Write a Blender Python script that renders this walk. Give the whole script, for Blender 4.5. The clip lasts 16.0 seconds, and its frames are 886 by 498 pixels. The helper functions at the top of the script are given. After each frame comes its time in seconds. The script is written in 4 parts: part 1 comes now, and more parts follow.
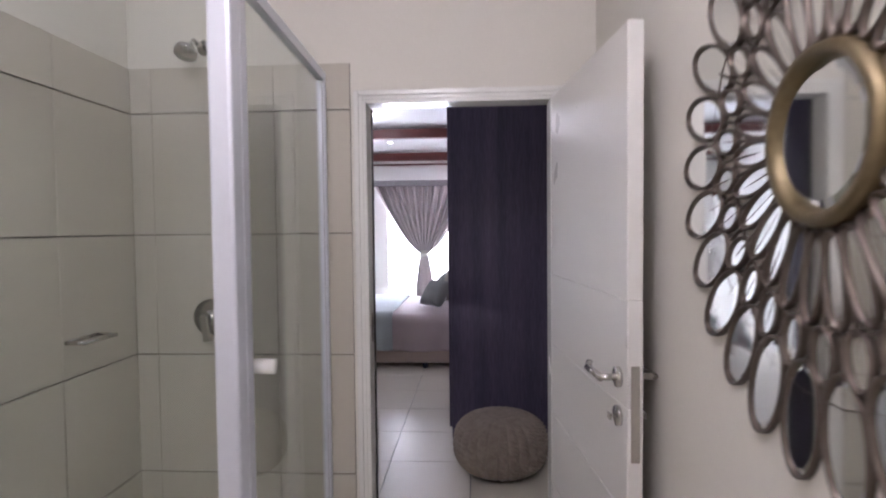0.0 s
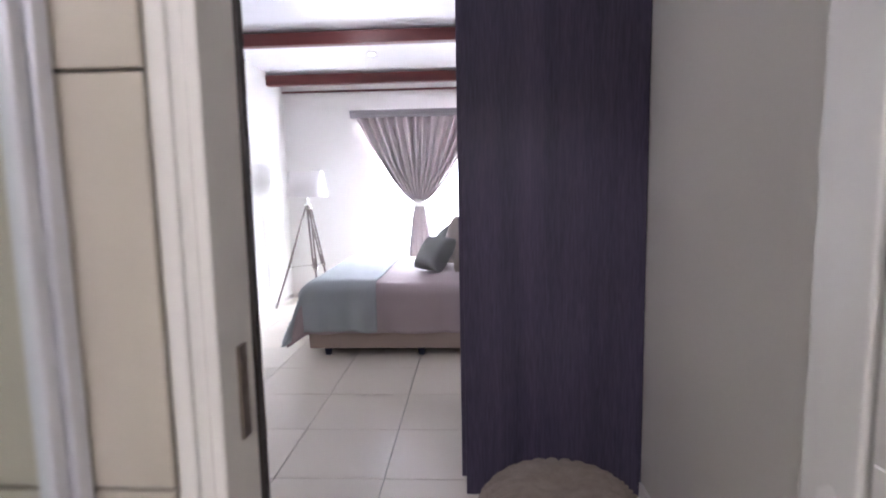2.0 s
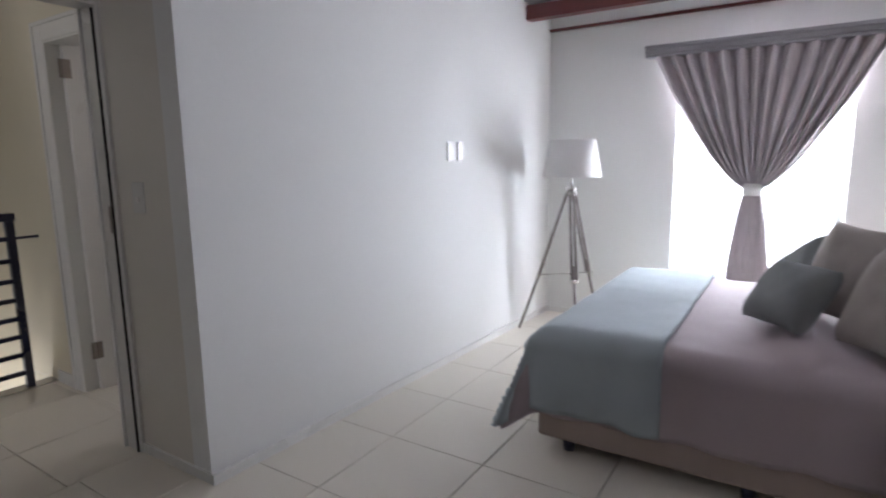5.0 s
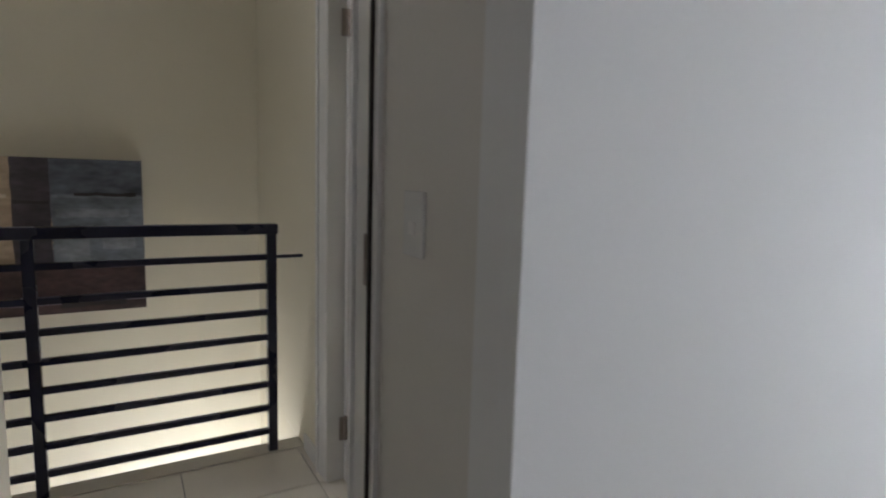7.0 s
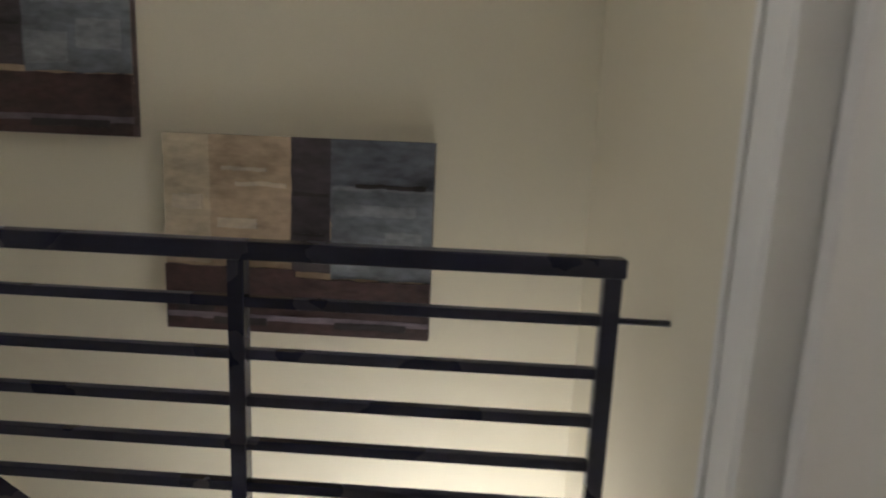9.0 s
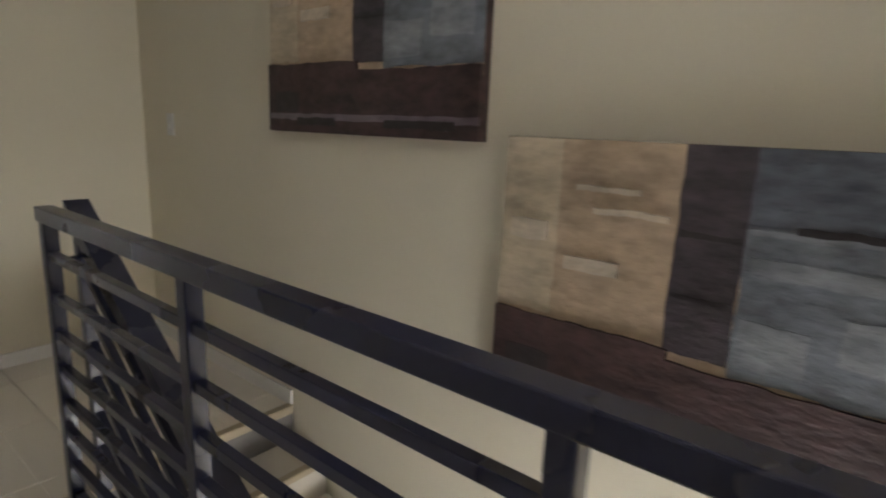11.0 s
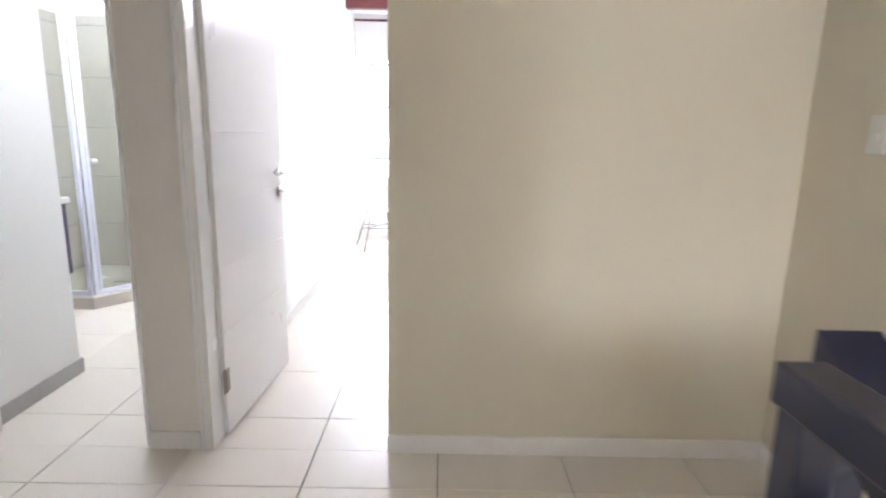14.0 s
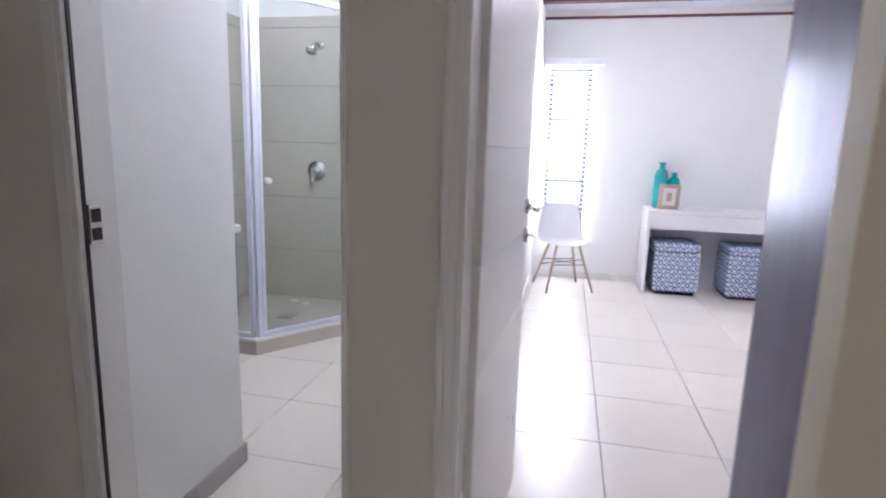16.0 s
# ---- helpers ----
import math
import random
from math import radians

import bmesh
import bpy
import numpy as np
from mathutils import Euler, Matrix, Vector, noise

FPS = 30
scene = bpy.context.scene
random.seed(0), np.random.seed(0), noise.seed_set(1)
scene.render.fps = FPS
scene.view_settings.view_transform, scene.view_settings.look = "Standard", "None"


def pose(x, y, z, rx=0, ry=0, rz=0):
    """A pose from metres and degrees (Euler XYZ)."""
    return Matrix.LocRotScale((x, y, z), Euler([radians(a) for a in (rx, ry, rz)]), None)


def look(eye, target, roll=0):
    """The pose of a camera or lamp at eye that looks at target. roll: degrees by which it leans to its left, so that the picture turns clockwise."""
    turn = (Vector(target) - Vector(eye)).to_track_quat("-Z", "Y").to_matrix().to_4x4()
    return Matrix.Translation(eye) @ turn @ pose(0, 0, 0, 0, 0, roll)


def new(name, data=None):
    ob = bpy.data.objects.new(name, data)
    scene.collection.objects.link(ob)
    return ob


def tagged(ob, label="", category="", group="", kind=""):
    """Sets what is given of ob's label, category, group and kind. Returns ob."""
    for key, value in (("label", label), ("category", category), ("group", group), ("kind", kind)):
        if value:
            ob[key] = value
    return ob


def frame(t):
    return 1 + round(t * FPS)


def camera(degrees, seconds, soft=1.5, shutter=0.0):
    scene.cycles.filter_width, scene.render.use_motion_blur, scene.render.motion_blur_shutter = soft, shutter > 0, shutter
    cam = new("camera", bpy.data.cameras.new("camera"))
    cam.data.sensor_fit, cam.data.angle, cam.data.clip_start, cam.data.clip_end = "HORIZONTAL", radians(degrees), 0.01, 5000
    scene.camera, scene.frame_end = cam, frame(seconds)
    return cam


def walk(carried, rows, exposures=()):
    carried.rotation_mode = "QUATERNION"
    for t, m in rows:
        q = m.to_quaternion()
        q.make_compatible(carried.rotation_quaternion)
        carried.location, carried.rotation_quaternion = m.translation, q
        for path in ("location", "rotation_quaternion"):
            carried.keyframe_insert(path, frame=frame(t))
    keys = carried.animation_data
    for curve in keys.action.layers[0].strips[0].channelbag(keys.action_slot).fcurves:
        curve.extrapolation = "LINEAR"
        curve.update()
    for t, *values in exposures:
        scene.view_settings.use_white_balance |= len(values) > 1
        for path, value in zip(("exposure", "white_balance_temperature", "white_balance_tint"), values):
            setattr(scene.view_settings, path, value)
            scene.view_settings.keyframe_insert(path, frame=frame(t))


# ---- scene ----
cam = camera(77.5, 16.0, soft=2.0, shutter=0.4)
PATH = [
    (0, (0.201, -0.304, 1.448), (0.085, 1.692, 1.374), -0.6),
    (0.5, (0.151, 0.076, 1.357), (0.05, 2.071, 1.253), -0.8),
    (1, (0.066, 0.459, 1.314), (-0.017, 2.453, 1.179), 0.0),
    (1.5, (0.067, 0.878, 1.302), (-0.027, 2.868, 1.125), -0.7),
    (2, (0.071, 1.259, 1.304), (-0.035, 3.242, 1.07), -1.1),
    (2.5, (0.082, 1.6, 1.315), (-0.054, 3.575, 1.03), -0.9),
    (3, (0.078, 1.924, 1.322), (-0.133, 3.889, 1.014), -0.8),
    (3.5, (0.036, 2.22, 1.357), (-0.307, 4.163, 1.025), -0.6),
    (4, (-0.028, 2.534, 1.339), (-0.603, 4.421, 1.007), -0.8),
    (4.5, (-0.151, 2.803, 1.347), (-0.955, 4.604, 1.015), -0.5),
    (5, (-0.258, 3.088, 1.325), (-1.323, 4.751, 1.01), -0.8),
    (7.5, (-1.974, 3.958, 1.276), (-3.786, 4.761, 1.007), 2.0),
    (8, (-2.272, 4.045, 1.267), (-4.166, 4.619, 0.974), 1.8),
    (8.2, (-2.385, 4.08, 1.265), (-4.31, 4.535, 0.965), 1.9),
    (10.3, (-3.427, 4.061, 1.299), (-5.174, 3.166, 0.916), 2.8),
    (10.5, (-3.477, 3.995, 1.317), (-5.169, 3.003, 0.921), 2.7),
    (11, (-3.57, 3.777, 1.331), (-5.099, 2.558, 0.912), 2.5),
    (11.5, (-3.691, 3.552, 1.342), (-4.991, 2.097, 0.904), 2.8),
    (12, (-3.755, 3.331, 1.321), (-4.839, 1.705, 0.896), 2.8),
    (12.5, (-3.794, 3.087, 1.296), (-4.605, 1.305, 0.888), 2.4),
    (13, (-3.759, 2.838, 1.283), (-4.316, 0.957, 0.896), 2.4),
    (13.5, (-3.758, 2.55, 1.269), (-4.026, 0.611, 0.86), 1.9),
    (14, (-3.738, 2.331, 1.274), (-3.744, 0.373, 0.87), 1.1),
    (14.5, (-3.607, 2.1, 1.24), (-3.446, 0.143, 0.86), 1.1),
    (15, (-3.448, 1.895, 1.249), (-3.183, -0.052, 0.875), 1.4),
    (15.5, (-3.242, 1.637, 1.266), (-2.889, -0.297, 0.902), 1.6),
    (16, (-3.028, 1.393, 1.258), (-2.601, -0.529, 0.904), 1.7),
]
walk(cam, [(t, look(eye, target, roll)) for t, eye, target, roll in PATH],
     exposures=[(0, 0.15, 5900, 25), (0.5, 0.4, 5950, 25), (1, 0.65, 6000, 25), (1.5, 0.65, 6000, 25), (3, 0.6, 5950, 20), (4, 0.2, 6000, 18), (5, -0.35, 6000, 18), (7.5, -0.3, 6150, 13), (8, -0.1, 6350, 13), (10.5, 0.25, 6200, 15),
                (11.5, 0.8, 6200, 15), (12.5, 1.4, 6150, 16), (13.5, 1.85, 6000, 18), (14.5, 1.4, 5850, 21), (15, 1.15, 5800, 22), (16, 0.8, 5700, 25)])

# ---- light ----
world = bpy.data.worlds.new("world")
scene.world = world
world.use_nodes = True
wn = world.node_tree
sky = wn.nodes.new("ShaderNodeTexSky")
sky.sky_type = 'NISHITA'
sky.sun_disc = False
sky.sun_elevation = radians(50)
sky.sun_rotation = radians(60)
wn.links.new(sky.outputs[0], wn.nodes["Background"].inputs[0])
wn.nodes["Background"].inputs[1].default_value = 0.12


def lamp(name, kind, m, energy, color=(1, 1, 1), size=(1, 1), angle=0.5):
    data = bpy.data.lights.new(name, kind)
    data.energy, data.color = energy, color
    if kind == 'AREA':
        data.shape, data.size, data.size_y = 'RECTANGLE', size[0], size[1]
    elif kind == 'SUN':
        data.angle = radians(angle)
    else:
        data.shadow_soft_size = size[0]
    ob = new(name, data)
    ob.matrix_world = m
    return ob


lamp("sun", 'SUN', look((30, -20, 40), (0, 0, 0)), 2.5, (1, 0.95, 0.88))
lamp("window_light", 'AREA', look((-0.5, 7.72, 1.25), (-0.5, 5, 1.0)), 150, (0.93, 0.96, 1), (1.0, 1.5))
lamp("window_light", 'AREA', look((-2.99, -4.56, 1.3), (-3.05, -2, 1.2)), 128, (0.97, 0.98, 1), (0.38, 1.5))
# fill added to lift the en-suite; it has no fitting
lamp("ensuite_light", 'POINT', pose(-0.1, -0.2, 2.5), 32, (1, 0.96, 0.93), (0.15, 0.15))
lamp("landing_light", 'POINT', pose(-3.75, 3.1, 2.62), 6, (1, 0.94, 0.84), (0.1, 0.1))
lamp("stair_light", 'POINT', pose(-4.5, 4.1, -0.9), 47, (0.97, 0.98, 1), (0.25, 0.25))
lamp("bedroom_light", 'POINT', pose(-0.85, 5.43, 2.55), 4, (1, 0.98, 0.96), (0.1, 0.1))
# extra fill near the en-suite door, not at a downlight
lamp("bedroom_light", 'POINT', pose(-0.7, 3.1, 2.7), 6, (1, 0.98, 0.96), (0.1, 0.1))
# added fill in the far bathroom and bedroom, with no visible fitting
lamp("bathroom_light", 'POINT', pose(-1.95, -1.2, 2.45), 26, (0.97, 0.99, 1), (0.15, 0.15))
lamp("second_bedroom_light", 'POINT', pose(-3.9, -2.2, 2.35), 21, (1, 0.99, 0.98), (0.15, 0.15))
# unseen lamp, added to brighten the landing door's leaf
lamp("third_room_light", 'POINT', pose(-3.1, 6.2, 2.3), 25, (1, 0.98, 0.96), (0.1, 0.1))


# ---- materials ----
def material(name, color, rough=0.5, metal=0.0, var=0.06, scale=3.0, fine=60.0, bump=0.05, spec=0.5, stretch=(1, 1, 1), rand=0.0):
    """Principled paint with blotches and grain, and a fine relief."""
    m = bpy.data.materials.new(name)
    m.use_nodes = True
    n, l = m.node_tree.nodes, m.node_tree.links
    b = n["Principled BSDF"]
    co = n.new("ShaderNodeTexCoord")
    mp = n.new("ShaderNodeMapping")
    mp.inputs["Scale"].default_value = stretch
    l.new(co.outputs["Object"], mp.inputs[0])
    big, small = n.new("ShaderNodeTexNoise"), n.new("ShaderNodeTexNoise")
    big.inputs["Scale"].default_value, small.inputs["Scale"].default_value = scale, fine
    big.inputs["Detail"].default_value = small.inputs["Detail"].default_value = 4
    for t in (big, small):
        l.new(mp.outputs[0], t.inputs["Vector"])
    mix = n.new("ShaderNodeMix")
    mix.data_type = 'FLOAT'
    mix.inputs[0].default_value = 0.4
    l.new(big.outputs[0], mix.inputs[2])
    l.new(small.outputs[0], mix.inputs[3])
    ramp = n.new("ShaderNodeValToRGB")
    ramp.color_ramp.elements[0].position, ramp.color_ramp.elements[1].position = 0.3, 0.7
    ramp.color_ramp.elements[0].color = (*[max(0, c * (1 - var)) for c in color], 1)
    ramp.color_ramp.elements[1].color = (*[min(1, c * (1 + var)) for c in color], 1)
    l.new(mix.outputs[0], ramp.inputs[0])
    out = ramp.outputs[0]
    if rand:
        oi = n.new("ShaderNodeObjectInfo")
        hs = n.new("ShaderNodeHueSaturation")
        mr = n.new("ShaderNodeMapRange")
        mr.inputs[3].default_value, mr.inputs[4].default_value = 1 - rand, 1 + rand
        l.new(oi.outputs["Random"], mr.inputs[0])
        l.new(mr.outputs[0], hs.inputs["Value"])
        l.new(out, hs.inputs["Color"])
        out = hs.outputs[0]
    l.new(out, b.inputs["Base Color"])
    rr = n.new("ShaderNodeMapRange")
    rr.inputs[3].default_value, rr.inputs[4].default_value = max(0.02, rough - 0.07), min(1, rough + 0.07)
    l.new(big.outputs[0], rr.inputs[0])
    l.new(rr.outputs[0], b.inputs["Roughness"])
    b.inputs["Metallic"].default_value = metal
    b.inputs["Specular IOR Level"].default_value = spec
    if bump:
        bp = n.new("ShaderNodeBump")
        bp.inputs["Strength"].default_value, bp.inputs["Distance"].default_value = bump, 0.01
        l.new(small.outputs[0], bp.inputs["Height"])
        l.new(bp.outputs[0], b.inputs["Normal"])
    return m


def glass_material(name, color=(0.95, 0.98, 0.97), rough=0.0):
    m = bpy.data.materials.new(name)
    m.use_nodes = True
    n, l = m.node_tree.nodes, m.node_tree.links
    n.remove(n["Principled BSDF"])
    tr, gl, mx, lw = n.new("ShaderNodeBsdfTransparent"), n.new("ShaderNodeBsdfGlossy"), n.new("ShaderNodeMixShader"), n.new("ShaderNodeLayerWeight")
    tr.inputs[0].default_value = (*color, 1)
    gl.inputs["Roughness"].default_value = rough
    p5, sc = n.new("ShaderNodeMath"), n.new("ShaderNodeMath")
    p5.operation, p5.inputs[1].default_value = 'POWER', 4.0
    sc.operation, sc.inputs[1].default_value, sc.inputs[2].default_value = 'MULTIPLY_ADD', 0.6, 0.03
    l.new(lw.outputs["Facing"], p5.inputs[0])
    l.new(p5.outputs[0], sc.inputs[0])
    l.new(sc.outputs[0], mx.inputs[0])
    l.new(tr.outputs[0], mx.inputs[1])
    l.new(gl.outputs[0], mx.inputs[2])
    l.new(mx.outputs[0], n["Material Output"].inputs[0])
    return m


def glow_material(name, color, strength):
    m = bpy.data.materials.new(name)
    m.use_nodes = True
    b = m.node_tree.nodes["Principled BSDF"]
    b.inputs["Base Color"].default_value = (*color, 1)
    b.inputs["Emission Color"].default_value = (*color, 1)
    b.inputs["Emission Strength"].default_value = strength
    return m


M_WALL = material("cream_wall_paint", (0.72, 0.69, 0.62), 0.78, var=0.03, scale=1.5, fine=120, bump=0.06)
M_WHITE_WALL = material("white_wall_paint", (0.8, 0.8, 0.77), 0.78, var=0.02, scale=1.5, fine=120, bump=0.05)
M_STAIR_WALL = material("beige_wall_paint", (0.66, 0.61, 0.475), 0.78, var=0.03, scale=1.5, fine=120, bump=0.06)
M_CEIL = material("ceiling_paint", (0.82, 0.83, 0.86), 0.7, var=0.02, bump=0.03)
M_TRIM = material("white_gloss_paint", (0.78, 0.77, 0.73), 0.25, var=0.02, bump=0.02)
M_DOOR = material("white_door_paint", (0.76, 0.74, 0.7), 0.3, var=0.02, scale=4, bump=0.03)
M_TILE = material("cream_floor_tile", (0.71, 0.66, 0.565), 0.31, var=0.015, scale=2.2, fine=90, bump=0.01, rand=0.025)
M_GROUT = material("grout", (0.16, 0.15, 0.14), 0.85, var=0.1)
M_WALLGROUT = material("pale_wall_grout", (0.26, 0.24, 0.21), 0.85, var=0.1)
M_WALLTILE = material("cream_wall_tile", (0.53, 0.49, 0.415), 0.2, var=0.02, scale=2, bump=0.015, rand=0.02)
# dark wood whose blue, brighter, streaked colour holds the reflected window sheen
M_DARKWOOD = material("dark_wood_blue_sheen", (0.085, 0.073, 0.115), 0.36, var=0.45, scale=1.6, fine=40, bump=0.08, spec=0.16, stretch=(5, 5, 0.35))
M_BEAM = material("red_brown_beam", (0.11, 0.022, 0.018), 0.4, var=0.3, scale=3, bump=0.08, stretch=(0.5, 6, 6))
# black paint tinted blue, the handrail's sky reflection put into the base colour
M_BLACK = material("black_steel_blue_sheen", (0.016, 0.018, 0.042), 0.28, var=0.15, bump=0.02)
M_CHROME = material("brushed_steel", (0.6, 0.58, 0.55), 0.22, 1.0, var=0.05, bump=0.01)
M_ALU = material("grey_aluminium", (0.68, 0.7, 0.76), 0.35, 0.25, var=0.03, bump=0.01)
M_GLASS = glass_material("clear_glass")
M_MIRROR = material("mirror_glass", (0.85, 0.87, 0.86), 0.02, 1.0, var=0.0, bump=0)
M_BRASS = material("antique_gold", (0.2, 0.155, 0.085), 0.45, 0.85, var=0.25, bump=0.06)


# ---- building blocks ----
def finish(name, bm, mat, parent=None, smooth=False, m=None):
    bmesh.ops.recalc_face_normals(bm, faces=bm.faces)
    me = bpy.data.meshes.new(name)
    bm.to_mesh(me)
    bm.free()
    for k in (mat if isinstance(mat, (list, tuple)) else [mat]):
        me.materials.append(k)
    if smooth:
        for p in me.polygons:
            p.use_smooth = True
    ob = new(name, me)
    if parent:
        ob.parent = parent
    if m is not None:
        ob.matrix_basis = m
    return ob


def add_box(bm, a, b, bevel=0.0, seg=2):
    lo, hi = [min(p, q) for p, q in zip(a, b)], [max(p, q) for p, q in zip(a, b)]
    r = bmesh.ops.create_cube(bm, size=1, matrix=Matrix.LocRotScale([(p + q) / 2 for p, q in zip(lo, hi)], None, [q - p for p, q in zip(lo, hi)]))
    if bevel:
        es = list({e for v in r["verts"] for e in v.link_edges})
        bmesh.ops.bevel(bm, geom=es, offset=bevel, segments=seg, affect='EDGES', profile=0.5)


def boxes(name, parts, mat, parent=None, bevel=0.0, m=None, label="", category="", kind=""):
    bm = bmesh.new()
    for a, b in parts:
        add_box(bm, a, b, bevel)
    return tagged(finish(name, bm, mat, parent, m=m), label, category, kind=kind)


def add_rod(bm, a, b, r, r2=None, n=12):
    a, b = Vector(a), Vector(b)
    d = b - a
    bmesh.ops.create_cone(bm, cap_ends=True, segments=n, radius1=r, radius2=r if r2 is None else r2, depth=d.length,
                          matrix=Matrix.Translation((a + b) / 2) @ d.to_track_quat('Z', 'Y').to_matrix().to_4x4())


def rods(name, parts, mat, parent=None, n=12, m=None):
    bm = bmesh.new()
    for p in parts:
        add_rod(bm, *p[:3], p[3] if len(p) > 3 else None, n)
    return finish(name, bm, mat, parent, True, m)


def wall(name, a, b, holes=(), mat=M_WALL, z0=0.0, z1=2.6):
    """A wall block between two plan corners, with openings (from, to, sill, head) along its longer axis."""
    x0, x1, y0, y1 = min(a[0], b[0]), max(a[0], b[0]), min(a[1], b[1]), max(a[1], b[1])
    along_x = (x1 - x0) > (y1 - y0)
    lo, hi = (x0, x1) if along_x else (y0, y1)
    parts, at = [], lo

    def piece(p, q, zb, zt):
        if q - p > 1e-4 and zt - zb > 1e-4:
            parts.append(((p, y0, zb), (q, y1, zt)) if along_x else ((x0, p, zb), (x1, q, zt)))
    for p, q, zb, zt in sorted(holes):
        piece(at, p, z0, z1)
        piece(p, q, z0, zb)
        piece(p, q, zt, z1)
        at = q
    piece(at, hi, z0, z1)
    return boxes(name, parts, mat, kind="structure")


def thing(name, label, category, group="", m=None):
    ob = new(name)
    ob.empty_display_size = 0.1
    if m is not None:
        ob.matrix_basis = m
    return tagged(ob, label, category, group)

# ---- plan ----
BY, BT = 1.87, 0.08            # en-suite door wall
BX0, BX1 = -0.235, 0.508      # its opening
EW, EE = -1.19, 0.67          # en-suite west and east walls
WY = 7.6                      # bedroom window wall
NY = 4.36                    # switch wall
DX = -2.74                    # bedroom door wall
EX = 0.76                     # bedroom east wall
LN = 4.56                     # landing's north wall
RX = -4.10                    # railing
PX = -5.06                    # painting wall
SY = 0.28                     # landing's south wall
SX = -3.535                    # its end
FY = -4.32                    # second bedroom's far wall
TOP = 3.05


def slab(name, x0, x1, y0, y1, z0, z1, thick=0.1, mat=M_CEIL):
    """A ceiling that slopes from z0 at y0 to z1 at y1."""
    bm = bmesh.new()
    v = [bm.verts.new(p) for p in ((x0, y0, z0), (x1, y0, z0), (x1, y1, z1), (x0, y1, z1),
                                   (x0, y0, z0 + thick), (x1, y0, z0 + thick), (x1, y1, z1 + thick), (x0, y1, z1 + thick))]
    for f in ((0, 1, 2, 3), (4, 5, 6, 7), (0, 1, 5, 4), (1, 2, 6, 5), (2, 3, 7, 6), (3, 0, 4, 7)):
        bm.faces.new([v[i] for i in f])
    return tagged(finish(name, bm, mat), kind="structure")


def prism(name, pts, z0, z1, mat, parent=None, kind="structure"):
    bm = bmesh.new()
    lo, hi = [bm.verts.new((x, y, z0)) for x, y in pts], [bm.verts.new((x, y, z1)) for x, y in pts]
    bm.faces.new(lo)
    bm.faces.new(hi)
    for i in range(len(pts)):
        j = (i + 1) % len(pts)
        bm.faces.new((lo[i], lo[j], hi[j], hi[i]))
    return tagged(finish(name, bm, mat, parent), kind=kind)


# floor bed under the tiles, with the stairwell left open
floor = boxes("floor", [((RX - 0.07, -4.5, -0.3), (1.0, WY + 0.2, -0.012)), ((PX - 0.1, -4.5, -0.3), (RX - 0.07, 1.70, -0.012))], M_GROUT, kind="structure")

# ceilings
slab("ceiling_bedroom", DX - 0.12, EX + 0.2, BY + BT, WY + 0.2, 2.445 + 0.093 * (WY - BY - BT), 2.445)
slab("ceiling_ensuite", EW - 0.1, EE + 0.1, -0.72, BY, 2.62, 2.62)
slab("ceiling_landing", PX - 0.1, DX - 0.12, SY, LN + 0.11, 2.75, 2.75)
slab("ceiling_third_room", -4.5, -2.4, LN + 0.11, 7.5, 2.6, 2.6)
slab("ceiling_nook", DX - 0.12, EW - 0.12, SY, BY, 2.75, 2.75)
slab("ceiling_second_bedroom", PX - 0.1, -2.66, FY - 0.2, SY - 0.12, 2.585, 2.585 + 0.1 * 4.4)
slab("ceiling_second_bathroom", -2.66, -0.4, -2.8, SY - 0.12, 2.66, 2.66)

# en-suite
wall("wall_ensuite_door", (EW, BY), (EX + 0.12, BY + BT), [(BX0, BX1, 0, 1.955)], z1=TOP)
wall("wall_ensuite_east", (EE, -0.72), (EE + 0.12, BY), z1=TOP)
wall("wall_ensuite_west", (EW - 0.12, -0.72), (EW, BY + BT), z1=TOP)
wall("wall_ensuite_south", (EW, -0.72), (EE, -0.62), z1=TOP)
# bedroom
wall("wall_bedroom_east", (EX, BY + BT), (EX + 0.12, WY), z1=TOP)
wall("wall_window", (DX, WY), (EX + 0.12, WY + 0.22), [(-1.05, 0.02, 0.42, 2.0)], mat=M_WHITE_WALL, z1=TOP)
prism("wall_bedroom_long", [(-2.24, NY), (-2.06, WY), (-2.2, WY), (-2.36, NY + 0.12), (-2.36, NY)], 0, TOP, M_WHITE_WALL)
wall("wall_switch", (DX, NY), (-2.36, NY + 0.12), z1=TOP)
wall("wall_bedroom_south", (DX - 0.12, BY), (EW - 0.12, BY + BT), z1=TOP)
wall("wall_bedroom_door", (DX - 0.12, BY + BT), (DX, NY + 0.12), [(3.64, 4.355, 0, 1.99)], z1=TOP)
# landing
wall("wall_landing_north", (PX, LN), (DX - 0.12, LN + 0.11), [(-3.73, -3.0, -0.015, 1.99)], mat=M_STAIR_WALL, z0=-3, z1=TOP)
wall("wall_landing_corner", (DX - 0.12, NY + 0.12), (DX, LN + 0.11), z1=TOP)
wall("wall_paintings", (PX - 0.12, SY - 0.12), (PX, LN + 0.11), mat=M_STAIR_WALL, z0=-3, z1=TOP)
wall("wall_landing_south", (PX, SY - 0.11), (SX, SY), mat=M_STAIR_WALL, z1=TOP)
boxes("wall_landing_heads", [((SX, SY - 0.11, 2.03), (-2.812, SY, TOP)), ((-2.57, SY - 0.11, 2.03), (-1.87, SY, TOP))], M_WALL, kind="structure")
wall("wall_stub", (-2.812, SY - 0.11), (-2.57, SY), z1=TOP)
wall("wall_bathroom_front", (-1.87, SY - 0.11), (EW - 0.12, SY), z1=TOP)
